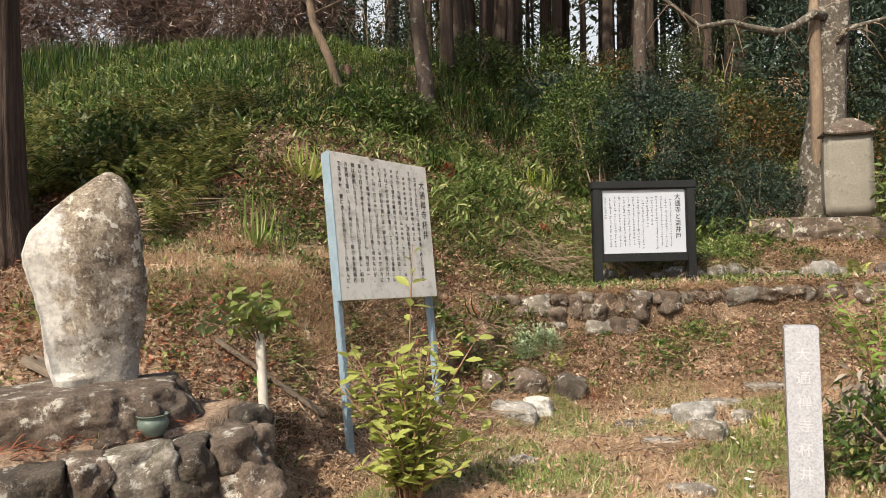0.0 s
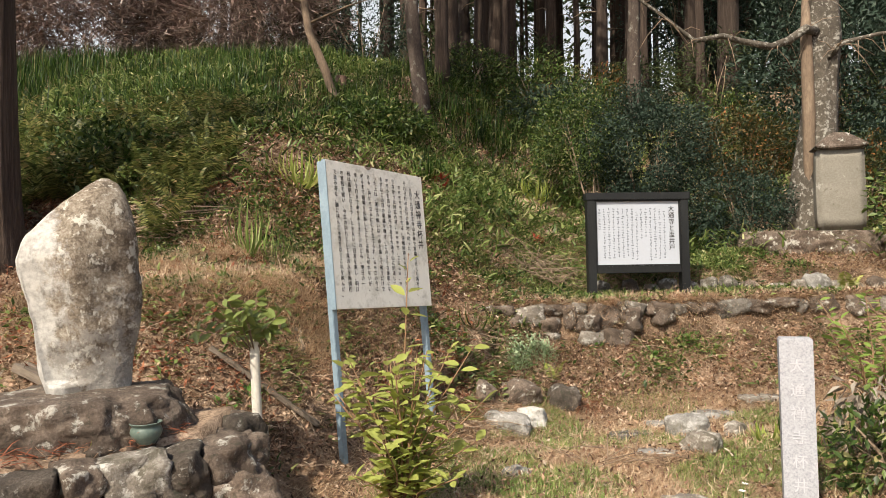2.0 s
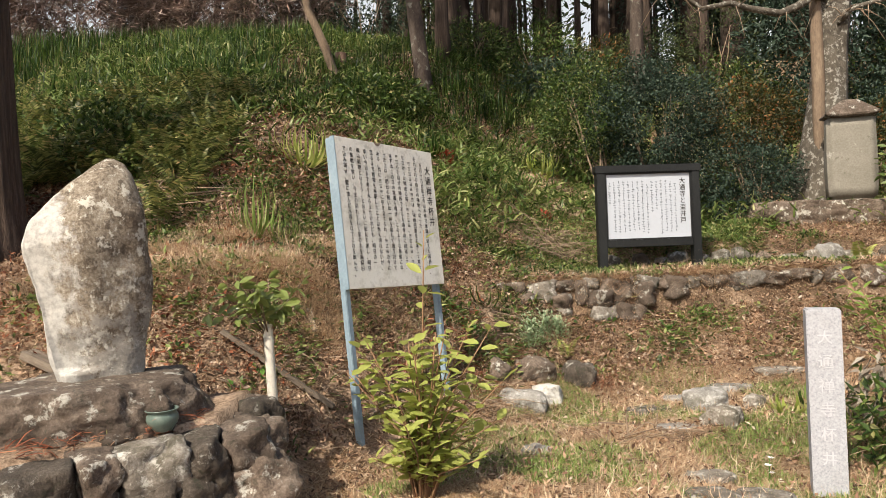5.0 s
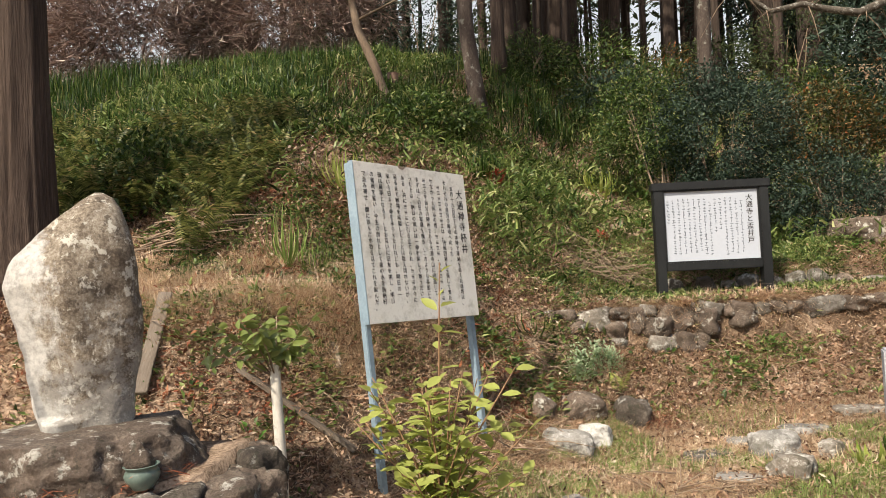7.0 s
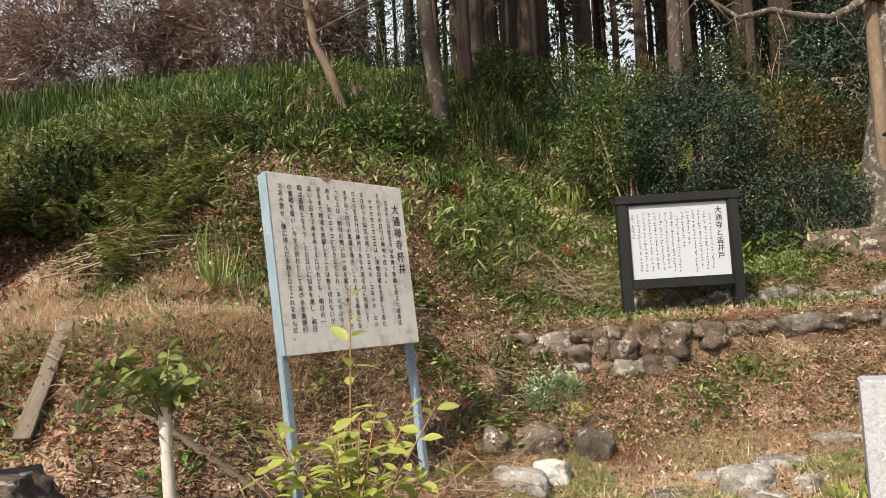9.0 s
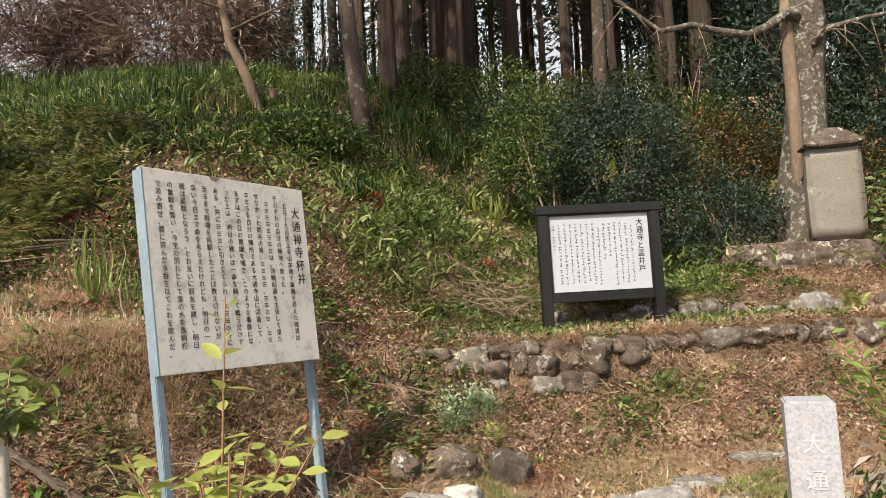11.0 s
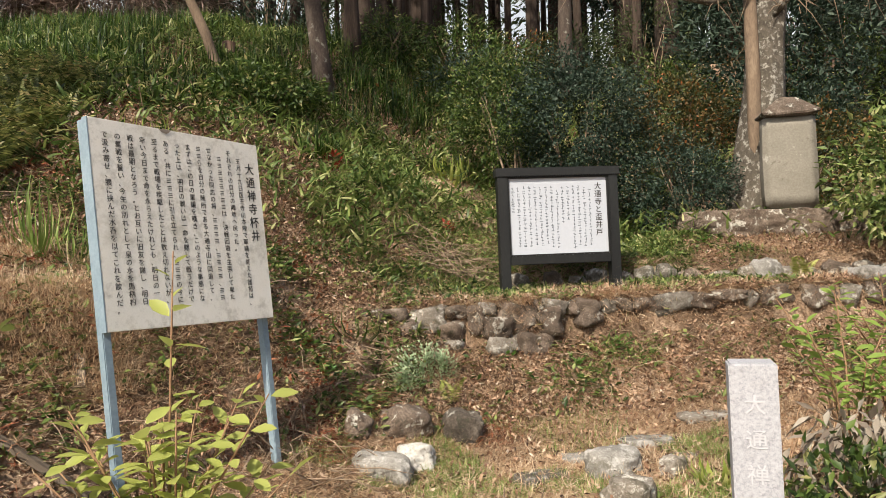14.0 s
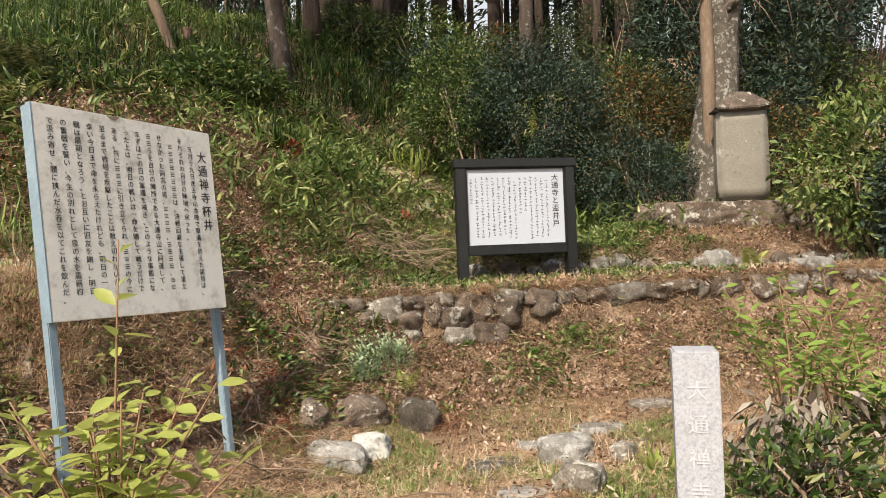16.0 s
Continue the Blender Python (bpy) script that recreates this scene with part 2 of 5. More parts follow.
NEAR_BARK = material("ridged_cedar_bark", [(0.3, (0.02, 0.013, 0.01)), (0.5, (0.068, 0.046, 0.034)), (0.68, (0.145, 0.105, 0.082))], 9, 40, 0.95, 1.0, 0.03, stretch=(3.5, 3.5, 0.12))
GREY_BARK = material("grey_bark", [(0.3, (0.038, 0.032, 0.024)), (0.5, (0.075, 0.064, 0.049)), (0.7, (0.14, 0.122, 0.097))], 6, 45, 0.9, 1.0, 0.015, stretch=(1.2, 1.2, 0.6), patches=[((0.04, 0.033, 0.024), 0.7), ((0.33, 0.32, 0.28), 0.8)], patch_scale=9, patch_at=(0.53, 0.6))
TAN_BARK = material("tan_bark", [(0.3, (0.085, 0.06, 0.042)), (0.5, (0.165, 0.12, 0.082)), (0.7, (0.27, 0.21, 0.145))], 6, 40, 0.9, 0.5, 0.006, stretch=(1.5, 1.5, 0.4), vary=0.2)
DARK_BARK = material("dark_lichened_bark", [(0.3, (0.025, 0.018, 0.014)), (0.5, (0.065, 0.048, 0.038)), (0.7, (0.13, 0.105, 0.085))], 6, 45, 0.9, 1.0, 0.015, stretch=(1.5, 1.5, 0.5), patches=[((0.24, 0.24, 0.20), 0.8)], patch_scale=7, patch_at=(0.57, 0.63))
STUMP_WOOD = material("reddish_stump_wood", [(0.3, (0.06, 0.034, 0.023)), (0.5, (0.115, 0.068, 0.047)), (0.7, (0.19, 0.122, 0.088))], 7, 50, 0.9, 0.6, 0.006, stretch=(2, 2, 0.3))
CUT_WOOD = material("grey_weathered_wood", [(0.3, (0.08, 0.06, 0.045)), (0.5, (0.18, 0.145, 0.11)), (0.7, (0.30, 0.255, 0.205))], 6, 50, 0.9, 0.6, 0.005, stretch=(0.3, 3, 3), vary=0.25)
TWIG = material("dry_twig", [(0.3, (0.10, 0.07, 0.05)), (0.5, (0.22, 0.16, 0.11)), (0.7, (0.36, 0.29, 0.21))], 10, 60, 0.9, 0.4, 0.004, vary=0.3)
BLUE_PAINT = material("pale_blue_paint", [(0.3, (0.15, 0.21, 0.255)), (0.5, (0.21, 0.285, 0.34)), (0.7, (0.29, 0.375, 0.44))], 5, 60, 0.5, 0.1, 0.001, patches=[((0.30, 0.27, 0.22), 0.4)], patch_scale=5, patch_at=(0.62, 0.7))
BOARD_WHITE = material("mildewed_white_board", [(0.3, (0.62, 0.61, 0.55)), (0.5, (0.76, 0.75, 0.69)), (0.7, (0.82, 0.81, 0.76))], 2.5, 120, 0.6, 0.1, 0.001,
                       patches=[((0.36, 0.345, 0.27), 0.55), ((0.24, 0.23, 0.185), 0.5)], patch_scale=6, patch_at=(0.52, 0.68))
PANEL_WHITE = material("clean_white_panel", [(0.3, (0.41, 0.445, 0.50)), (0.5, (0.44, 0.475, 0.53)), (0.7, (0.47, 0.505, 0.56))], 2, 40, 0.35, 0.02, 0.001)
BLACK_PAINT = material("black_painted_timber", [(0.3, (0.0044, 0.0050, 0.0054)), (0.5, (0.0077, 0.0087, 0.0090)), (0.7, (0.0165, 0.0186, 0.0180))], 6, 60, 0.55, 0.2, 0.002, stretch=(1, 1, 0.3))
INK = material("black_lettering", [(0.3, (0.02, 0.02, 0.018)), (0.7, (0.06, 0.06, 0.055))], 9, 60, 0.7, 0.0)
FAINT_INK = material("small_dark_print", [(0.3, (0.105, 0.12, 0.14)), (0.7, (0.15, 0.17, 0.19))], 9, 60, 0.7, 0.0)
CUT_LETTER = material("pale_cut_lettering", [(0.3, (0.43, 0.44, 0.47)), (0.7, (0.52, 0.53, 0.56))], 20, 90, 0.9, 0.2, 0.002)
CELADON = material("celadon_glaze", [(0.3, (0.075, 0.11, 0.09)), (0.5, (0.115, 0.155, 0.13)), (0.7, (0.16, 0.20, 0.17))], 8, 60, 0.35, 0.1, 0.001)
PALE_PIPE = material("chalky_pale_pipe", [(0.3, (0.42, 0.39, 0.33)), (0.5, (0.60, 0.57, 0.50)), (0.7, (0.70, 0.68, 0.62))], 6, 60, 0.7, 0.2, 0.002, stretch=(1, 1, 0.3), patches=[((0.16, 0.13, 0.09), 0.7)], patch_scale=6, patch_at=(0.56, 0.64))


# ---------------------------------------------------------------- building helpers
def mesh_from(name, verts, faces, mat, smooth=False):
    """verts (n, 3); faces (m, 3) or (m, 4), all alike."""
    verts, faces = np.asarray(verts, np.float32).reshape(-1, 3), np.asarray(faces, np.int32)
    me = bpy.data.meshes.new(name)
    k = faces.shape[1]
    me.vertices.add(len(verts))
    me.vertices.foreach_set("co", verts.ravel())
    me.loops.add(faces.size)
    me.loops.foreach_set("vertex_index", faces.ravel())
    me.polygons.add(len(faces))
    me.polygons.foreach_set("loop_start", np.arange(0, faces.size, k, dtype=np.int32))
    me.polygons.foreach_set("loop_total", np.full(len(faces), k, np.int32))
    me.update(calc_edges=True)
    me.validate()
    if smooth:
        me.shade_smooth()
    me.materials.append(mat)
    return me


def part(name, bm, mat, parent=None, label=""):
    """Links a bmesh (or a ready mesh) as one object under a thing."""
    if isinstance(bm, bmesh.types.BMesh):
        me = bpy.data.meshes.new(name)
        bm.to_mesh(me)
        bm.free()
        me.materials.append(mat)
    else:
        me = bm
    ob = new(name, me)
    ob.parent = parent
    return tagged(ob, label)


def thing(name, m, label, category, group="", kind=""):
    ob = new(name)
    ob.matrix_world = m
    return tagged(ob, label, category, group, kind)


def box(sx, sy, sz, at=(0, 0, 0), bevel=0.004):
    bm = bmesh.new()
    bmesh.ops.create_cube(bm, size=1, matrix=Matrix.Translation(at) @ Matrix.Diagonal((sx, sy, sz, 1)))
    if bevel:
        bmesh.ops.bevel(bm, geom=bm.edges[:], offset=bevel, segments=2, affect="EDGES", clamp_overlap=True)
    return bm


def stone(sx, sy, sz, seed, detail=3, lump=0.22, flat=0.0, square=0.0):
    """An uneven stone of about that size, its middle at the origin."""
    bm = bmesh.new()
    bmesh.ops.create_icosphere(bm, subdivisions=detail, radius=1)
    off = Vector((seed * 13.7, seed * 5.1, seed * 9.3))
    big, small = max(sx, sy, sz), min(sx, sy, sz)
    for v in bm.verts:
        c = v.co.normalized()
        if square:
            c = c / (max(abs(c.x), abs(c.y), abs(c.z)) ** square)
        p = Vector((c.x * sx, c.y * sy, c.z * sz)) / 2
        q = p / (0.5 * (big + small)) * 2
        n = noise.noise(q * 1.1 + off) + 0.5 * noise.noise(q * 2.6 + off) + 0.25 * noise.noise(q * 6 + off) + 0.12 * noise.noise(q * 14 + off)
        p += p.normalized() * n * lump * (small * 0.6 + big * 0.2)
        if flat and p.z > (1 - flat) * sz / 2:
            p.z = (1 - flat) * sz / 2 + (p.z - (1 - flat) * sz / 2) * 0.3
        v.co = p
    for f in bm.faces:
        f.smooth = True
    return bm


def tube(points, radii, sides=10, wob=0.0, seed=0, ridge=0.0):
    """A tapering, wavering tube along points."""
    bm = bmesh.new()
    rings = []
    pts = [Vector(p) for p in points]
    for i, (p, r) in enumerate(zip(pts, radii)):
        d = (pts[min(i + 1, len(pts) - 1)] - pts[max(i - 1, 0)]).normalized()
        u = d.orthogonal().normalized() if abs(d.z) < 0.95 else (Vector((1, 0, 0)) - d * d.x).normalized()
        w = d.cross(u)
        ring = []
        for k in range(sides):
            a = 2 * math.pi * k / sides
            o = u * math.cos(a) + w * math.sin(a)
            rr = r * (1 + wob * noise.noise(Vector((math.cos(a) * 3 + seed, math.sin(a) * 3, i * 0.25))))
            if ridge:
                n = noise.noise(Vector((math.cos(a) * 9 + seed, math.sin(a) * 9, p.z * 0.35)))
                rr *= 1 + ridge * (0.4 - abs(n) * 2)
            ring.append(bm.verts.new(p + o * rr))
        rings.append(ring)
    for a, b in zip(rings, rings[1:]):
        for k in range(sides):
            f = bm.faces.new((a[k], a[(k + 1) % sides], b[(k + 1) % sides], b[k]))
            f.smooth = True
    bm.faces.new(rings[0][::-1])
    bm.faces.new(rings[-1])
    return bm


def joined(bms):
    out = bmesh.new()
    for b in bms:
        me = bpy.data.meshes.new("t")
        b.to_mesh(me)
        b.free()
        out.from_mesh(me)
        bpy.data.meshes.remove(me)
    return out


# one leaf, a bent blade and a small diamond, along +y from the origin, facing up
LEAF_V = np.array([(0, 0, 0), (-0.5, 0.42, 0.06), (0, 0.45, -0.03), (0.5, 0.42, 0.06), (0, 1, -0.10)])
LEAF_F = np.array([(0, 2, 1), (0, 3, 2), (1, 2, 4), (2, 3, 4)])
ROUND_V = np.array([(0, 0, 0), (-0.30, 0.20, 0.03), (-0.5, 0.48, 0.05), (-0.33, 0.78, 0.0), (0, 1, -0.08), (0.33, 0.78, 0.0), (0.5, 0.48, 0.05), (0.30, 0.20, 0.03), (0, 0.5, -0.03)])
ROUND_F = np.array([(8, (k + 1) % 8, k) for k in range(8)])
CHIP_V = np.array([(0, 0, 0), (-0.5, 0.5, 0.04), (0.5, 0.45, 0.04), (0, 1, 0)])
CHIP_F = np.array([(0, 2, 1), (1, 2, 3)])
STRAW_V = np.array([(-0.5, 0, 0), (0.5, 0, 0), (-0.4, 0.55, 0.12), (0.4, 0.55, 0.12), (0, 1, 0.02)])
STRAW_F = np.array([(0, 1, 3), (0, 3, 2), (2, 3, 4)])
BLADE_V = np.array([(-0.5, 0, 0), (0.5, 0, 0), (-0.45, 0.4, 0.10), (0.45, 0.4, 0.10), (-0.28, 0.75, 0.06), (0.28, 0.75, 0.06), (0, 1, -0.10)])
BLADE_F = np.array([(0, 1, 3), (0, 3, 2), (2, 3, 5), (2, 5, 4), (4, 5, 6)])


def unit(v):
    return v / np.maximum(np.linalg.norm(v, axis=-1, keepdims=True), 1e-9)


def spread(V, F, at, along, facing, length, width):
    """Copies of one small form, joined: each from a place, pointing along, its upper side facing."""
    n = len(at)
    y = unit(along)
    x = unit(np.cross(y, facing))
    z = np.cross(x, y)
    length, width = np.broadcast_to(length, n)[:, None, None], np.broadcast_to(width, n)[:, None, None]
    v = at[:, None] + x[:, None] * V[None, :, :1] * width + y[:, None] * V[None, :, 1:2] * length + z[:, None] * V[None, :, 2:] * length
    f = F[None] + (np.arange(n) * len(V))[:, None, None]
    return v.reshape(-1, 3), f.reshape(-1, F.shape[1])


def merge(*pairs):
    vs, fs, k = [], [], 0
    for v, f in pairs:
        vs.append(v)
        fs.append(f + k)
        k += len(v)
    return np.concatenate(vs), np.concatenate(fs)


def ways(n, up=0.3, jitter=1.0):
    """Random directions, lifted by up."""
    v = rng.normal(size=(n, 3)) * jitter
    v[:, 2] = np.abs(v[:, 2]) * 0.5 + up
    return unit(v)


def on_land(x, y, lift=0.0):
    return np.stack([x, y, land(x, y) + lift], -1)


def stuff(name, pair, mat, label, category):
    ob = new(name, mesh_from(name, *pair, mat))
    return tagged(ob, label, category, kind="stuff")


# ---------------------------------------------------------------- ground
def grid_lines(lo, hi, fine_lo, fine_hi, fine):
    left, g = [], fine
    v = fine_lo
    while v > lo:
        g = min(g * 1.16, 40)
        v -= g
        left.append(v)
    right, g = [], fine
    v = fine_hi
    while v < hi:
        g = min(g * 1.16, 40)
        v += g
        right.append(v)
    return np.concatenate([left[::-1], np.arange(fine_lo, fine_hi, fine), [fine_hi], right])


gx, gy = grid_lines(-300, 300, -4.2, 6.8, 0.042), grid_lines(-300, 300, 2.6, 10.5, 0.042)
GX, GY = np.meshgrid(gx, gy)
nx, ny = len(gx), len(gy)
idx = np.arange(nx * ny).reshape(ny, nx)
quads = np.stack([idx[:-1, :-1], idx[:-1, 1:], idx[1:, 1:], idx[1:, :-1]], -1).reshape(-1, 4)
ground = new("ground", mesh_from("ground", np.stack([GX, GY, land(GX, GY)], -1), quads, EARTH, True))
tagged(ground, "bare brown earth path and sloping hillside under litter", "ground", kind="structure")


# ---------------------------------------------------------------- lettering
def letters(name, body, size, pitch, mat, parent, at, turn, bold=0.0):
    """One upright column of characters; an underscore stands for a plain bar."""
    cu = bpy.data.curves.new(name, "FONT")
    cu.body = "\n".join("\u3000" if c == "_" else c for c in body)
    cu.size, cu.align_x, cu.align_y, cu.resolution_u = size, "CENTER", "TOP_BASELINE", 2
    cu.space_line = pitch / size
    tmp = new("column", cu)
    me = bpy.data.meshes.new_from_object(tmp.evaluated_get(bpy.context.evaluated_depsgraph_get()))
    bpy.data.objects.remove(tmp)
    bpy.data.curves.remove(cu)
    bm = bmesh.new()
    bm.from_mesh(me)
    bpy.data.meshes.remove(me)
    if bold:
        extra = bmesh.ops.duplicate(bm, geom=bm.verts[:] + bm.edges[:] + bm.faces[:])
        bmesh.ops.translate(bm, verts=[g for g in extra["geom"] if isinstance(g, bmesh.types.BMVert)], vec=(bold, bold * 0.5, 0.0003))
    for k, c in enumerate(body):
        if c == "_":
            for row in (0.10, 0.36, 0.62):
                y = -k * pitch + size * row
                bm.faces.new([bm.verts.new((dx * size * 0.36, y + dy * size * 0.055, 0)) for dx, dy in ((-1, -1), (1, -1), (1, 1), (-1, 1))])
    ob = part(name, bm, mat, parent)
    ob.matrix_local = Matrix.Translation(at) @ turn
    return ob


UPRIGHT = pose(0, 0, 0, 90)


# ---------------------------------------------------------------- the two notice boards and the inscribed post
def board_sign():
    """White board on two blue posts; local x along the board, -y its face, z up from the ground."""
    a, b = Vector((-0.303, 5.093)), Vector((0.297, 5.875))
    w = (b - a).length
    yaw = math.degrees(math.atan2(b.y - a.y, b.x - a.x))
    s = thing("notice_board", pose(a.x, a.y, 0, -4.0, -2.5, yaw), "white mildewed notice board with black lettering on pale blue posts", "sign")
    z0, z1, fall = 1.010, 1.955, 0.043
    h = z1 - z0
    bm = box(w, 0.035, h, (w / 2, 0, (z0 + z1) / 2), 0.003)
    for v in bm.verts:
        v.co.z -= fall * v.co.x
    part("board", bm, BOARD_WHITE, s, "white board stained grey with mildew")
    part("side_trim", box(0.006, 0.036, h, (-0.0035, 0, (z0 + z1) / 2), 0.001), BLUE_PAINT, s, "pale blue painted edge")
    for x in (0.020, w - 0.03):
        g = at_land(*(a + (b - a) * (x / w)))
        t = z1 - fall * x - 0.004
        part("post", box(0.04, 0.045, t - g + 0.08, (x, 0.0415, (t + g - 0.08) / 2), 0.004), BLUE_PAINT, s, "square pale blue metal post")
    part("rail", box(w - 0.11, 0.03, 0.04, (w / 2, 0.035, z0 + 0.10), 0.004), BLUE_PAINT, s)
    part("rail", box(w - 0.11, 0.03, 0.04, (w / 2, 0.035, z1 - 0.16), 0.004), BLUE_PAINT, s)
    chip = bmesh.new()
    vs = [chip.verts.new((0.36 + dx, -0.0195, z1 - fall * 0.38 - dz)) for dx, dz in ((0, 0.001), (0.075, 0.001), (0.06, 0.012), (0.045, 0.022), (0.02, 0.018), (0.006, 0.010))]
    chip.faces.new(vs)
    part("broken_edge", chip, CUT_WOOD, s, "chipped brown patch on the top edge")
    columns = ["大通禅寺杯井",
               "\u3000五月十九日医王寺山本陣で軍議を終えた諸将は、",
               "それぞれの自分の陣地へ戻った。",
               "\u3000________は、決戦回避を主張して果た",
               "せなかった同志の将、____、____、__",
               "__らを自分の陣所である大通寺山に同道して、",
               "まずはこの日の軍議を嘆き、このような事態にな",
               "った上は、明日の戦いは一命を賭して戦うだけで",
               "ある。共に___に引き立てられ、___の今に",
               "至るまで戦場を疾駆したことは数え切れないが、",
               "幸い今日まで命を永らえたけれども、明日の一",
               "戦は最期となろう。とお互いに旧友を謝し、明日",
               "の奮戦を誓い、今生の別れとして泉の水を馬柄杓",
               "で汲み寄せ、腰に挟んだ水呑を以てこれを飲んだ。"]
    for i, body in enumerate(columns):
        u = w * (0.925 - (0.0 if i == 0 else 0.010) - 0.0648 * i)
        if i == 0:
            letters("title", body, 0.064, 0.072, INK, s, (u, -0.0185, z1 - fall * u - 0.165), UPRIGHT, 0.0022)
        else:
            letters("text_column", body, 0.0335, 0.0357, INK, s, (u, -0.0185, z1 - fall * u - 0.083), UPRIGHT, 0.0011)


def framed_sign():
    """Black timber frame with a white printed panel, standing on the terrace."""
    a, b = Vector((1.91, 7.92)), Vector((2.876, 7.955))
    w = (b - a).length
    yaw = math.degrees(math.atan2(b.y - a.y, b.x - a.x))
    g = at_land(2.5, 8.0)
    s = thing("framed_sign", pose(a.x, a.y, 0, 0.3, -0.9, yaw), "black timber framed sign with a white printed panel", "sign")
    top, low = 2.086, 1.266
    for x in (0.0, w):
        part("post", box(0.085, 0.10, top - g + 0.12, (x, 0, (top + g - 0.12) / 2), 0.006), BLACK_PAINT, s)
    part("top_rail", box(w + 0.115, 0.116, 0.075, (w / 2, -0.003, top - 0.035), 0.006), BLACK_PAINT, s)
    part("bottom_rail", box(w - 0.087, 0.09, 0.075, (w / 2, 0, low + 0.04), 0.006), BLACK_PAINT, s)
    pw, ph = w - 0.087, top - low - 0.152
    part("panel", box(pw, 0.02, ph, (w / 2, -0.012, low + 0.078 + ph / 2), 0.002), PANEL_WHITE, s, "clean white printed panel")
    for dx, dz, sx, sz in ((0, ph / 2 - 0.006, pw, 0.012), (0, -ph / 2 + 0.006, pw, 0.012), (pw / 2 - 0.006, 0, 0.012, ph - 0.026), (-pw / 2 + 0.006, 0, 0.012, ph - 0.026)):
        part("bead", box(sx, 0.018, sz, (w / 2 + dx, -0.032, low + 0.078 + ph / 2 + dz), 0.002), BLACK_PAINT, s)
    zt = low + 0.078 + ph
    letters("title", "大通寺と盃井戸", 0.064, 0.066, INK, s, (w / 2 + pw * 0.40, -0.0235, zt - 0.115), UPRIGHT, 0.0022)
    r = random.Random(4)
    for i in range(15):
        bm = bmesh.new()
        x = w / 2 + pw * (0.315 - 0.0545 * i)
        z, end = zt - 0.085 - (0.03 if i in (0, 6) else 0), zt - ph + 0.07 + (0.30 if i == 14 else 0.22 if i in (4, 5) else 0.04 * r.random())
        while z > end:
            hgt = 0.011 + 0.011 * r.random()
            wd = 0.008 + 0.007 * r.random()
            for k in range(r.choice((2, 3, 3, 4))):
                zz, xx = z - hgt * r.random(), x + (r.random() - 0.5) * 0.012
                ww, hh = (wd * 0.85, 0.0017) if r.random() < 0.55 else (0.0021, hgt * 0.5)
                bm.faces.new([bm.verts.new((xx + p * ww, -0.0233, zz + q * hh)) for p, q in ((-1, -1), (1, -1), (1, 1), (-1, 1))])
            z -= hgt + 0.010
        part("text_column", bm, FAINT_INK, s)


def inscribed_post():
    s = thing("stone_marker_post", pose(2.13, 4.34, 0, 0, -0.6, -23), "pale grey square granite marker post with carved characters", "marker post")
    g = at_land(2.13, 4.34)
    top, half = 0.876, 0.081
    bm = bmesh.new()
    bmesh.ops.create_cube(bm, size=1, matrix=Matrix.Translation((0, 0, (top + g - 0.1) / 2)) @ Matrix.Diagonal((2 * half, 2 * half, top - g + 0.1, 1)))
    bmesh.ops.bevel(bm, geom=[e for e in bm.edges], offset=0.007, segments=2, affect="EDGES")
    part("shaft", bm, GRANITE, s)
    for k, c in enumerate("大通禅寺杯井"):
        letters("carved_character", c, 0.074, 0.08, CUT_LETTER, s, (0, -half - 0.0025, top - 0.17 - 0.122 * k), UPRIGHT, 0.0008)


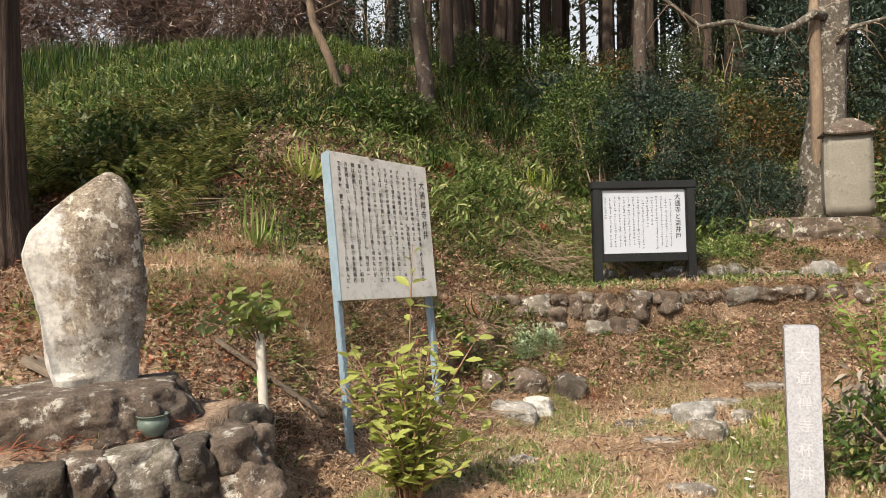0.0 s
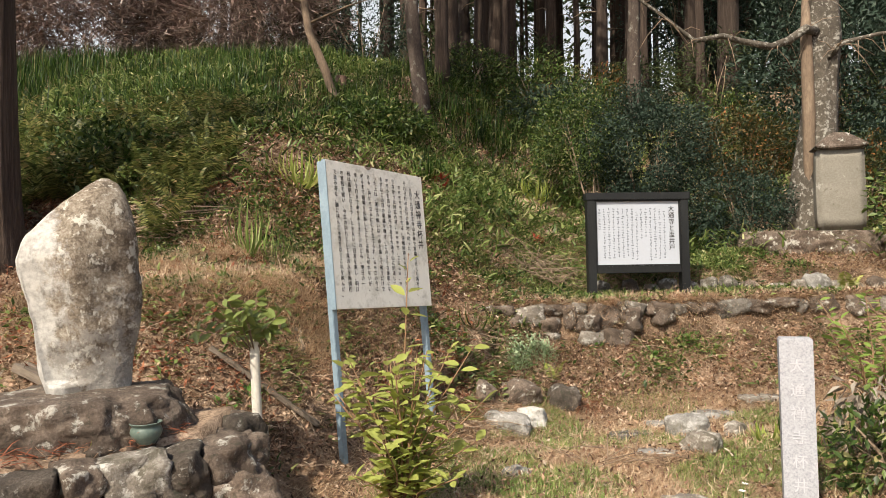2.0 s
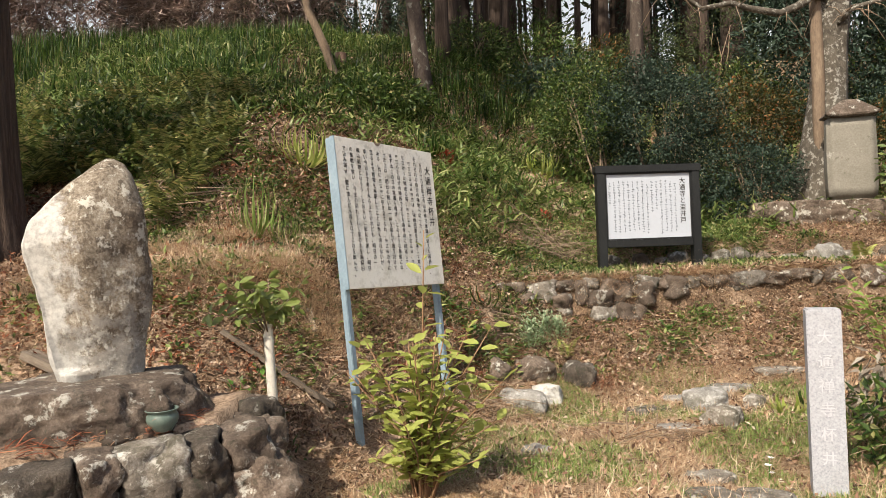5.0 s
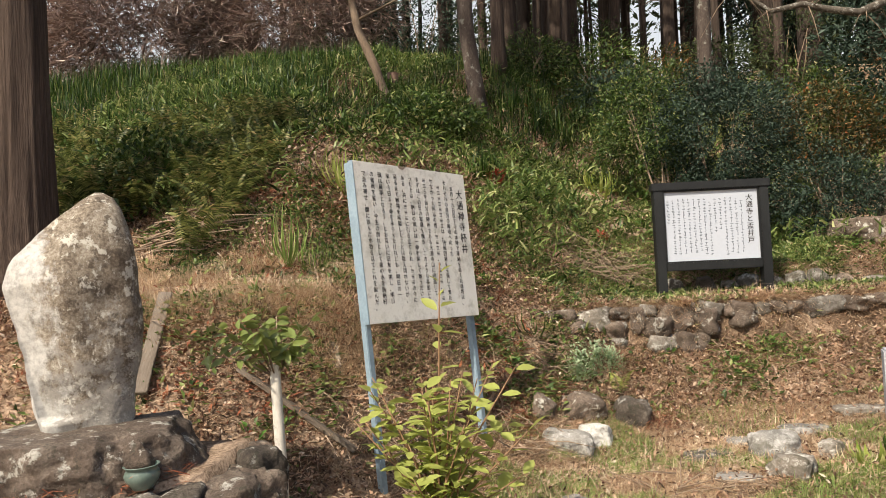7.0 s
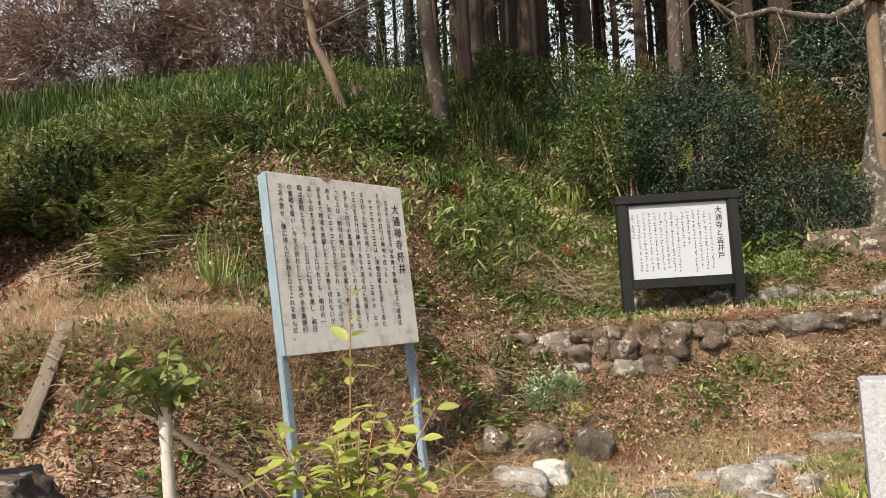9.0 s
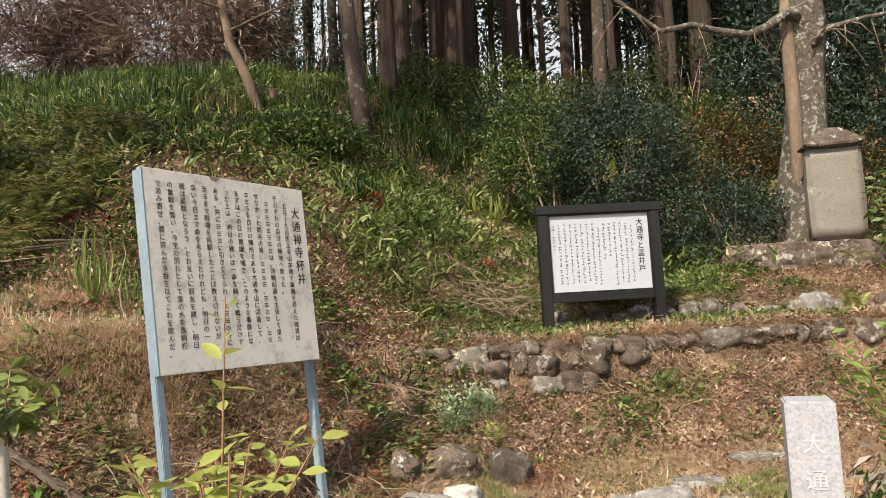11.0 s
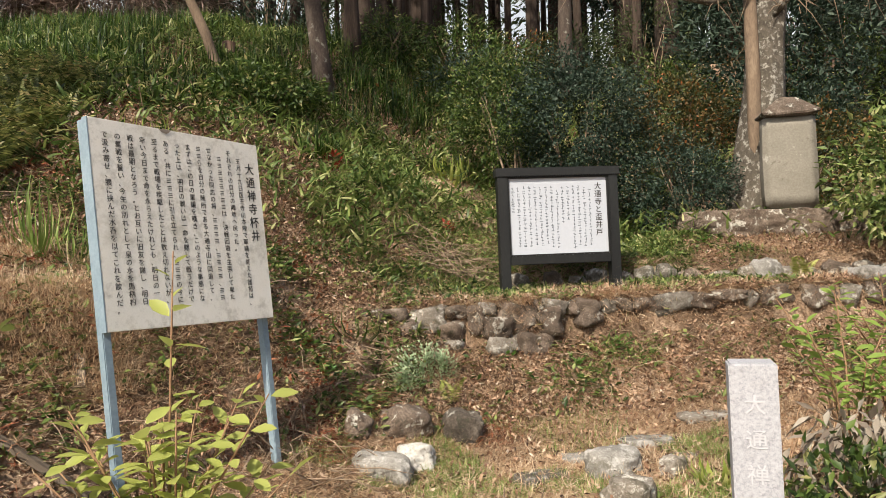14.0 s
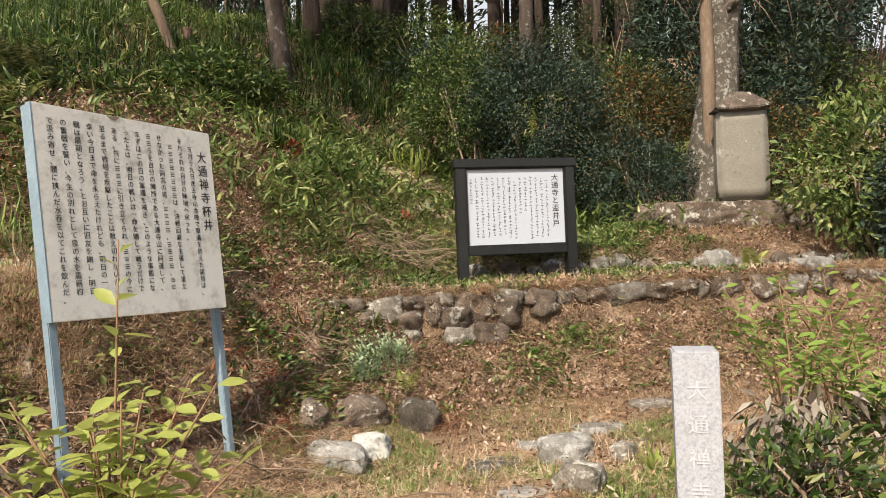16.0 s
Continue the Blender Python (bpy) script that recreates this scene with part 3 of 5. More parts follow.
# ---------------------------------------------------------------- the monument and its platform
def monument():
    lv = np.array([-0.1, 0, 0.10, 0.25, 0.50, 0.60, 0.70, 0.80, 0.88, 0.93, 0.955])
    le = np.array([-0.15, -0.165, -0.185, -0.20, -0.245, -0.255, -0.215, -0.12, -0.01, 0.06, 0.10])
    re = np.array([0.17, 0.185, 0.205, 0.235, 0.26, 0.25, 0.24, 0.23, 0.21, 0.185, 0.145])
    th = np.array([0.10, 0.11, 0.125, 0.14, 0.15, 0.15, 0.14, 0.12, 0.095, 0.06, 0.02])
    bm = bmesh.new()
    rings = []
    sides = 96
    for v in np.concatenate([np.linspace(-0.1, 0.88, 80), np.linspace(0.89, 0.955, 10)]):
        l, r, t = np.interp(v, lv, le), np.interp(v, lv, re), np.interp(v, lv, th)
        c, hw = (l + r) / 2, (r - l) / 2
        ring = []
        for k in range(sides):
            a = 2 * math.pi * k / sides
            ca, sa = math.cos(a), math.sin(a)
            x = c + hw * math.copysign(abs(ca) ** 0.62, ca)
            y = t * math.copysign(abs(sa) ** 0.55, sa)
            if y < 0:  # the face tips back towards the left edge, as a hewn facet
                y = min(max(y, -t + 0.75 * max(0, (c - (0.25 - 0.5 * max(0, 0.45 - v)) * hw) - x)), -0.015) if v > 0.05 else y
            p = Vector((x, y, v))
            q = Vector((x * 5, y * 5, v * 5))
            n = noise.noise(q * 0.8) * 0.018 + noise.noise(q * 2.2) * 0.007 + noise.noise(q * 7) * 0.003
            d = Vector((ca, sa, 0))
            ring.append(bm.verts.new(p + d * n))
        rings.append(ring)
    for a, b in zip(rings, rings[1:]):
        for k in range(sides):
            bm.faces.new((a[k], a[(k + 1) % sides], b[(k + 1) % sides], b[k])).smooth = True
    bm.faces.new(rings[-1])
    bm.faces.new(rings[0][::-1])
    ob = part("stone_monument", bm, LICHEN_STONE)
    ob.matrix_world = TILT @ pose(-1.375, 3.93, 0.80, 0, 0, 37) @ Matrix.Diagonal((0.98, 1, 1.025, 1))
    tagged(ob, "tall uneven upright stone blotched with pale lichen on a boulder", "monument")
    base = part("base_boulder", stone(1.0, 0.74, 0.40, 3.3, 6, 0.20, 0.2, 0.5), BROWN_ROCK)
    base.matrix_world = TILT @ pose(-1.45, 3.88, 0.645, 0, 2, 14)
    tagged(base, "broad dark brown boulder with pale lichen under the monument", "boulder")
    # bowl
    prof = [(0.036, 0.0), (0.040, 0.010), (0.058, 0.030), (0.066, 0.052), (0.062, 0.068), (0.055, 0.076), (0.063, 0.086), (0.068, 0.090), (0.063, 0.092), (0.052, 0.080), (0.057, 0.064), (0.050, 0.030), (0.0, 0.020)]
    bm = bmesh.new()
    rings = [[bm.verts.new((r * math.cos(a), r * math.sin(a), z)) for a in np.linspace(0, 2 * math.pi, 33)[:-1]] for r, z in prof[:-1]]
    for a, b in zip(rings, rings[1:]):
        for k in range(32):
            bm.faces.new((a[k], a[(k + 1) % 32], b[(k + 1) % 32], b[k])).smooth = True
    bm.faces.new(rings[-1])
    bm.faces.new(rings[0][::-1])
    pot = part("incense_bowl", bm, CELADON)
    pot.matrix_world = pose(-1.02, 3.70, at_land(-1.02, 3.70) - 0.004, 2, -2)
    tagged(pot, "small round pale green glazed bowl on the stone platform", "bowl")


def platform_wall():
    w = thing("retaining_wall", pose(0, 0, 0), "low dry stone retaining wall of mossy boulders round the platform", "stone wall", kind="structure")
    along = Vector((0.819, 0.573))
    out = Vector((0.573, -0.819))
    corner = Vector((-0.64, 3.86))
    r = random.Random(9)
    s, k = 0.02, 0
    top = [0.20, 0.17, 0.24, 0.15, 0.25, 0.34, 0.26, 0.3, 0.3]
    for wd in top:
        c = corner - along * (s + wd / 2) + out * (0.00 + 0.03 * r.random())
        hgt = 0.24 + 0.05 * r.random()
        ob = part("stone", stone(wd * 1.12, 0.30, hgt, 20 + k, 4, 0.26, 0.2, 0.6), (BROWN_ROCK, DARK_ROCK, GREY_ROCK)[k % 3], w)
        ob.matrix_world = TILT @ pose(c.x, c.y, 0.465 + 0.02 * r.random(), r.uniform(-6, 6), r.uniform(-8, 8), 35 + r.uniform(-8, 8))
        s += wd
        k += 1
    # lower courses mostly in the darker rock, for the shade they lie in
    for row, z in ((0, 0.32), (1, 0.10)):
        s = -0.04 + 0.06 * row
        while s < 2.1:
            wd = r.uniform(0.2, 0.34)
            c = corner - along * (s + wd / 2) + out * (0.03 + 0.03 * r.random())
            ob = part("stone", stone(wd * 1.15, 0.30, 0.27, 40 + k, 4, 0.26, 0, 0.6), (DARK_ROCK, BROWN_ROCK)[k % 3 == 0], w)
            ob.matrix_world = TILT @ pose(c.x, c.y, z, r.uniform(-8, 8), r.uniform(-10, 10), 30 + r.uniform(-10, 10))
            s += wd
            k += 1
    for i in range(3):
        for z in (0.46, 0.24, 0.06):
            c = corner + Vector((-0.09 - 0.05 * i, 0.16 + 0.2 * i))
            ob = part("stone", stone(0.22, 0.26, 0.26, 80 + k, 4, 0.22, 0, 0.4), (DARK_ROCK, BROWN_ROCK)[k % 2], w)
            ob.matrix_world = TILT @ pose(c.x, c.y, z + r.uniform(-0.02, 0.02), r.uniform(-8, 8), r.uniform(-8, 8), r.uniform(60, 110))
            k += 1


# ---------------------------------------------------------------- terrace walls and loose stones
def terrace_walls():
    r = random.Random(21)
    low = thing("terrace_wall", pose(0, 0, 0), "low dry stone wall of rounded stones edging the terrace", "stone wall", kind="structure")
    k = 0
    x = 0.50
    while x < 5.9:
        wd = r.uniform(0.09, 0.28)
        hgt = r.uniform(0.10, 0.25)
        y = wall_line(x) + (0.07 if x < 2.4 else 0.10) + 0.035 * r.random()
        z = tilted(x, y, 0.85 - 0.03 * max(x - 1, 0))[2] - hgt * 0.45
        ob = part("stone", stone(wd * 1.16, 0.30, hgt, 100 + k, 3, 0.34, 0.15, 0.85), (GREY_ROCK, BROWN_ROCK, BROWN_ROCK)[k % 3], low)
        ob.matrix_world = pose(x + wd / 2, y, z, r.uniform(-10, 10), r.uniform(-10, 10), r.uniform(-15, 15))
        x += wd * (0.97 if x < 3.6 else r.uniform(0.97, 1.6))
        k += 1
    for row in (1, 2):
        x = 0.70 + 0.2 * row
        while x < (2.35 if row == 1 else 1.9):
            wd = r.uniform(0.13, 0.24)
            y = wall_line(x) + 0.075 - 0.035 * row
            z = tilted(x, y, 0.84)[2] - 0.14 * row - 0.06
            if r.random() < 0.72:
                ob = part("stone", stone(wd * 1.15, 0.28, r.uniform(0.12, 0.24), 160 + k, 3, 0.34, 0, 0.8), (GREY_ROCK, BROWN_ROCK)[k % 2], low)
                ob.matrix_world = pose(x + wd / 2, y, z, r.uniform(-12, 12), r.uniform(-12, 12), r.uniform(-20, 20))
            x += wd
            k += 1
    up = thing("upper_terrace_wall", pose(0, 0, 0), "second row of rounded grey stones edging the upper terrace", "stone wall", kind="structure")
    x = 1.95
    while x < 6.6:
        wd = r.uniform(0.14, 0.30)
        hgt = r.uniform(0.14, 0.22)
        ob = part("stone", stone(wd, 0.2, hgt, 230 + k, 3, 0.22, 0, 0.3), (GREY_ROCK, GREY_ROCK, BROWN_ROCK)[k % 3], up)
        ob.matrix_world = pose(x + wd / 2, 8.35 + r.uniform(-0.04, 0.03), at_land(x, 8.26) + hgt * 0.38, r.uniform(-10, 10), r.uniform(-10, 10), r.uniform(-15, 15))
        x += wd * r.uniform(1.0, 1.5)
        k += 1


def loose(name, x, y, sx, sy, sz, seed, mat, label, sink=0.3, yaw=0, flat=0.0, tilt=0, square=0.2):
    ob = part(name, stone(sx, sy, sz, seed, 4, 0.2, flat, square), mat)
    ob.matrix_world = pose(x, y, at_land(x, y) + sz * (0.42 - sink), tilt, 0, yaw)
    return tagged(ob, label, "stone", group="loose stones by the path")


def loose_stones():
    loose("round_boulder", 4.41, 8.30, 0.27, 0.24, 0.26, 301, PALE_ROCK, "round pale grey boulder in the upper terrace edge", 0.10)
    loose("path_rock", 2.12, 5.92, 0.36, 0.26, 0.20, 302, PALE_ROCK, "grey angular rock in the earth path", 0.25, 20, 0, 8, 0.35)
    loose("path_rock", 2.03, 5.42, 0.22, 0.24, 0.20, 303, GREY_ROCK, "grey angular rock in the earth path", 0.30, 50, 0, 0, 0.6)
    loose("path_rock", 2.42, 5.80, 0.16, 0.14, 0.14, 318, GREY_ROCK, "small grey angular rock in the earth path", 0.3, 30, 0, 0, 0.6)
    loose("path_slab", 1.70, 5.92, 0.36, 0.22, 0.11, 304, GREY_ROCK, "flat grey stone slab sunk in the path", 0.4, 10, 0.5, 0, 0.5)
    loose("path_slab", 2.47, 6.32, 0.36, 0.20, 0.11, 305, PALE_ROCK, "flat pale grey slab sunk in the path", 0.35, -5, 0.5, 0, 0.5)
    loose("path_slab", 2.56, 6.02, 0.24, 0.15, 0.09, 306, GREY_ROCK, "small flat grey stone in the path", 0.4, 15, 0.4)
    loose("path_slab", 2.02, 6.18, 0.28, 0.16, 0.10, 319, PALE_ROCK, "flat pale grey slab sunk in the path", 0.4, 5, 0.5, 0, 0.5)
    loose("path_slab", 1.75, 5.45, 0.30, 0.18, 0.08, 320, PALE_ROCK, "flat pale grey slab sunk in the path", 0.45, -8, 0.5, 0, 0.5)
    loose("path_slab", 3.0, 6.6, 0.42, 0.22, 0.09, 316, GREY_ROCK, "flat grey stone slab sunk in the path", 0.4, 5, 0.5, 0, 0.5)
    loose("granite_stone", 0.79, 6.06, 0.38, 0.20, 0.17, 307, PALE_ROCK, "speckled pale stone half buried at the bank's foot", 0.28, -32, 0, 12, 0.5)
    loose("white_stone", 1.00, 6.18, 0.21, 0.18, 0.19, 308, WHITE_LICHEN, "rounded white blotched stone at the bank's foot", 0.2, 10, 0, 0, 0.4)
    loose("brown_stone", 0.97, 6.50, 0.36, 0.24, 0.20, 309, BROWN_ROCK, "brown stone set in the bank", 0.2, 15, 0, 10, 0.3)
    loose("brown_stone", 1.33, 6.56, 0.26, 0.22, 0.26, 310, DARK_ROCK, "dark brown stone set in the bank", 0.25, -10, 0, 0, 0.4)
    loose("brown_stone", 0.66, 6.38, 0.18, 0.2, 0.2, 317, BROWN_ROCK, "small brown stone set in the bank", 0.3, -10)
    loose("step_stone", 0.75, 5.13, 0.20, 0.13, 0.10, 311, PALE_ROCK, "small flat grey stone in the grass", 0.32)
    loose("step_stone", 1.60, 4.56, 0.32, 0.2, 0.12, 312, GREY_ROCK, "brownish flat stepping stone in the grass", 0.36, 10, 0.4)
    loose("step_stone", 1.74, 4.25, 0.28, 0.2, 0.12, 313, GREY_ROCK, "brownish flat stepping stone in the grass", 0.36, -10, 0.4)
    loose("step_stone", 1.46, 4.18, 0.28, 0.2, 0.11, 314, GREY_ROCK, "brownish flat stepping stone in the grass", 0.4, -20, 0.4)
    loose("edge_stone", -2.05, 4.75, 0.36, 0.26, 0.2, 315, BROWN_ROCK, "dark stone behind the monument", 0.2)
    loose("edge_stone", 4.95, 7.62, 0.30, 0.2, 0.16, 321, PALE_ROCK, "pale stone lying at the terrace edge", 0.15, 12, 0, 0, 0.5)


def stone_shrine():
    g = at_land(5.2, 9.2)
    s = thing("stone_tablet", pose(5.29, 9.3, 0.40, 0, 0, -18) @ Matrix.Diagonal((1.08, 1, 1, 1)), "grey stone tablet with a peaked stone cap on a rough plinth", "tablet")
    bm = box(0.48, 0.24, 1.00, (0, 0, 1.92), 0.03)
    bmesh.ops.subdivide_edges(bm, edges=[e for e in bm.edges if e.calc_length() > 0.12], cuts=8, use_grid_fill=True)
    for v in bm.verts:
        t = (v.co.z - 1.43) / 0.98
        v.co.x *= 1.0 + 0.05 * math.sin(math.pi * t)
        v.co += Vector((noise.noise(v.co * 5), noise.noise(v.co * 5 + Vector((3, 3, 3))), 0)) * 0.010
    for f in bm.faces:
        f.smooth = True
    part("body", bm, SHRINE_STONE, s)
    bm = bmesh.new()
    prof = [(0.23, 0.16, 2.395), (0.265, 0.19, 2.41), (0.27, 0.195, 2.43), (0.22, 0.16, 2.485), (0.155, 0.115, 2.55), (0.085, 0.065, 2.605), (0.03, 0.028, 2.63)]
    rings = []
    for hx, hy, z in prof:
        ring = []
        for px, py in [(-1, -1), (-0.5, -1), (0, -1), (0.5, -1), (1, -1), (1, 0), (1, 1), (0.5, 1), (0, 1), (-0.5, 1), (-1, 1), (-1, 0)]:
            p = Vector((hx * px, hy * py, z + (0.012 if abs(px) == 1 and abs(py) == 1 and z < 2.47 else 0)))
            ring.append(bm.verts.new(p + Vector((noise.noise(p * 6), noise.noise(p * 6 + Vector((1, 2, 3))), noise.noise(p * 7))) * 0.012))
        rings.append(ring)
    for a, b in zip(rings, rings[1:]):
        for k in range(12):
            bm.faces.new((a[k], a[(k + 1) % 12], b[(k + 1) % 12], b[k]))
    bm.faces.new(rings[0][::-1])
    bm.faces.new(rings[-1])
    part("cap", bm, BROWN_ROCK, s, "lichened brown stone cap")
    b = part("plinth", stone(1.98, 0.9, 0.46, 411, 6, 0.2, 0.2, 0.85), BROWN_ROCK)
    b.matrix_world = pose(5.10, 9.45, 1.60, 0, 0, 2)
    tagged(b, "rough low stone plinth patched with lichen under the tablet", "plinth")


# ---------------------------------------------------------------- boards, pipe, sticks
def on_slope(name, a, b, lift, make, label, category):
    """A long thing lying on the land from a to b (plan), its local x along it."""
    p, q = Vector((*a, at_land(*a) + lift)), Vector((*b, at_land(*b) + lift))
    d = q - p
    m = Matrix.Translation((p + q) / 2) @ d.to_track_quat("X", "Z").to_matrix().to_4x4()
    ob = part(name, make(d.length), CUT_WOOD)
    ob.matrix_world = m
    return tagged(ob, label, category)


def rough_board(wd, th, seed):
    def make(length):
        bm = box(length, wd, th, (0, 0, 0), 0.003)
        bmesh.ops.subdivide_edges(bm, edges=[e for e in bm.edges if e.calc_length() > 0.1], cuts=10, use_grid_fill=True)
        for v in bm.verts:
            v.co += Vector((0.03 * noise.noise(Vector((v.co.y * 40, seed, 0))) * (abs(v.co.x) > length * 0.45), 0.006 * noise.noise(Vector((v.co.x * 9, seed, 1))), 0.008 * noise.noise(Vector((v.co.x * 4, seed, 5)))))
        return bm
    return make


def boards_and_pipe():
    on_slope("weathered_plank", (-1.18, 5.20), (-0.50, 5.21), 0.045, rough_board(0.05, 0.03, 1), "long grey weathered plank lying on the bank", "plank")
    on_slope("weathered_board", (-1.67, 4.98), (-1.80, 5.62), 0.10, rough_board(0.085, 0.025, 2), "split grey board leaning on the bank behind the monument", "board")
    on_slope("wood_piece", (-0.67, 5.55), (-0.72, 5.70), 0.03, rough_board(0.06, 0.03, 3), "short broken grey piece of wood on the bank", "wood")
    on_slope("wood_piece", (-2.3, 5.1), (-1.95, 5.0), 0.05, rough_board(0.12, 0.05, 4), "dark old timber end on the bank", "wood")
    s = thing("vase_pipe", pose(-0.71, 4.53, -0.10, 0, -2.5, 0), "chalky pale pipe used as a grave vase with evergreen sprigs", "vase")
    g = 0.2
    bm = tube([(0, 0, g - 0.1), (0, 0, 0.5), (-0.002, 0, 0.75), (-0.004, 0, 0.955)], [0.027, 0.027, 0.026, 0.026], 20)
    bmesh.ops.delete(bm, geom=[f for f in bm.faces if len(f.verts) > 4 and f.calc_center_median().z > 0.9], context="FACES_ONLY")
    part("pipe", bm, PALE_PIPE, s)
    # solid plug just under the rim, its brown standing for shade in the hollow
    part("inner_pipe", tube([(-0.004, 0, 0.70), (-0.004, 0, 0.953)], [0.023, 0.0235], 16), TWIG, s, "brown plug standing for the shaded hollow of the pipe")
    leaf = mesh_from("leaf", ROUND_V * np.array([0.036, 0.09, 0.09]), ROUND_F, GLOSSY_LEAF, True)
    r = random.Random(5)
    for i in range(12):
        a, out = r.uniform(0, 6.28), r.uniform(0.08, 0.33)
        tip = Vector((math.cos(a) * out - 0.03, math.sin(a) * out, 0.955 + r.uniform(0.05, 0.26)))
        base = Vector((-0.004 + 0.01 * math.cos(a), 0.01 * math.sin(a), 0.90))
        mid = base.lerp(tip, 0.5) + Vector((0, 0, 0.03))
        stem = part("sprig", tube([base, mid, tip], [0.004, 0.003, 0.002], 5), TWIG, s)
        for j in range(14):
            t = 0.3 + 0.7 * j / 13
            p = base.lerp(mid, t * 2) if t < 0.5 else mid.lerp(tip, t * 2 - 1)
            d = Vector((r.uniform(-1, 1), r.uniform(-1, 1), r.uniform(-0.5, 0.7))).normalized()
            lf = part("leaf", leaf, None, stem)
            lf.matrix_local = Matrix.Translation(p) @ d.to_track_quat("Y", "Z").to_matrix().to_4x4() @ pose(0, 0, 0, 0, r.uniform(-70, 70), 0) @ Matrix.Diagonal((0.95, r.uniform(0.75, 1.2), 1.0, 1))


# ---------------------------------------------------------------- leaf colours
GLOSSY_LEAF = leaf_material("glossy_evergreen_leaf", [(0.0, (0.08, 0.12, 0.035)), (0.5, (0.17, 0.225, 0.06)), (0.85, (0.32, 0.35, 0.11)), (1.0, (0.52, 0.50, 0.22))], 0.3, 0.3, 0.5)
YELLOW_LEAF = leaf_material("yellow_green_leaf", [(0.0, (0.22, 0.29, 0.055)), (0.5, (0.40, 0.46, 0.11)), (1.0, (0.64, 0.62, 0.26))], 0.4, 0.45)
DARK_LEAF = leaf_material("dark_evergreen_leaf", [(0.0, (0.016, 0.032, 0.020)), (0.6, (0.036, 0.062, 0.042)), (1.0, (0.085, 0.12, 0.085))], 0.55, 0.2, 0.25)
MID_LEAF = leaf_material("mid_green_leaf", [(0.0, (0.020, 0.041, 0.009)), (0.5, (0.058, 0.103, 0.020)), (0.85, (0.14, 0.200, 0.045)), (1.0, (0.38, 0.34, 0.15))], 0.45, 0.35)
LONG_GRASS = leaf_material("long_green_grass", [(0.0, (0.008, 0.024, 0.003)), (0.5, (0.026, 0.064, 0.007)), (0.85, (0.08, 0.145, 0.018)), (1.0, (0.22, 0.21, 0.08))], 0.5, 0.35)
SHORT_GRASS = leaf_material("short_green_grass", [(0.0, (0.11, 0.18, 0.04)), (0.6, (0.22, 0.32, 0.075)), (1.0, (0.42, 0.44, 0.18))], 0.55, 0.4)
STRAW = leaf_material("dry_straw", [(0.0, (0.22, 0.125, 0.07)), (0.4, (0.42, 0.275, 0.165)), (0.8, (0.58, 0.44, 0.29)), (1.0, (0.72, 0.61, 0.45))], 0.7, 0.25)
PALE_STRAW = leaf_material("bleached_straw", [(0.0, (0.38, 0.25, 0.15)), (0.5, (0.60, 0.45, 0.30)), (1.0, (0.78, 0.66, 0.49))], 0.7, 0.3)
LITTER = leaf_material("dead_leaf_litter", [(0.0, (0.05, 0.03, 0.02)), (0.3, (0.15, 0.08, 0.05)), (0.55, (0.29, 0.17, 0.105)), (0.85, (0.43, 0.29, 0.19)), (0.97, (0.54, 0.42, 0.31)), (1.0, (0.62, 0.55, 0.45))], 0.75, 0.1)
RUSTY = leaf_material("rusty_cedar_litter", [(0.0, (0.11, 0.03, 0.015)), (0.5, (0.24, 0.075, 0.035)), (1.0, (0.38, 0.16, 0.08))], 0.8, 0.15)
FERN = leaf_material("fern_green", [(0.0, (0.035, 0.05, 0.013)), (0.5, (0.11, 0.135, 0.036)), (0.85, (0.27, 0.28, 0.09)), (1.0, (0.38, 0.27, 0.13))], 0.5, 0.35)
GREY_HERB = leaf_material("grey_green_herb", [(0.0, (0.20, 0.28, 0.15)), (0.6, (0.34, 0.44, 0.25)), (1.0, (0.50, 0.58, 0.38))], 0.6, 0.3)
AUTUMN = leaf_material("autumn_shrub_leaf", [(0.0, (0.03, 0.045, 0.013)), (0.65, (0.08, 0.085, 0.027)), (0.88, (0.22, 0.13, 0.04)), (1.0, (0.34, 0.12, 0.04))], 0.5, 0.35)
PINK_TWIG = leaf_material("bare_pinkish_twigs", [(0.0, (0.20, 0.135, 0.11)), (0.6, (0.36, 0.265, 0.23)), (1.0, (0.52, 0.42, 0.375))], 0.8, 0.1)
NEEDLE = leaf_material("cedar_foliage", [(0.0, (0.03, 0.05, 0.018)), (0.6, (0.06, 0.085, 0.03)), (1.0, (0.12, 0.14, 0.05))], 0.6, 0.35)
SASA = leaf_material("bamboo_grass_leaf", [(0.0, (0.07, 0.12, 0.03)), (0.5, (0.15, 0.21, 0.055)), (0.85, (0.27, 0.32, 0.10)), (1.0, (0.46, 0.44, 0.22))], 0.5, 0.35)
FRESH_LEAF = leaf_material("fresh_green_leaf", [(0.0, (0.07, 0.18, 0.03)), (1.0, (0.17, 0.33, 0.07))], 0.45, 0.4)
NANDINA_LEAF = leaf_material("light_green_leaf", [(0.0, (0.15, 0.25, 0.05)), (0.6, (0.28, 0.40, 0.09)), (1.0, (0.48, 0.52, 0.16))], 0.4, 0.45)
RED_LEAF = leaf_material("deep_red_leaf", [(0.0, (0.14, 0.02, 0.015)), (1.0, (0.34, 0.05, 0.03))], 0.5, 0.4)
WITHERED = leaf_material("withered_leaf", [(0.0, (0.14, 0.11, 0.085)), (0.6, (0.29, 0.25, 0.20)), (1.0, (0.45, 0.41, 0.34))], 0.8, 0.2)
RED_STEM = material("reddish_stem", [(0.3, (0.16, 0.08, 0.045)), (0.7, (0.30, 0.19, 0.10))], 10, 60, 0.7, 0.2, 0.002)
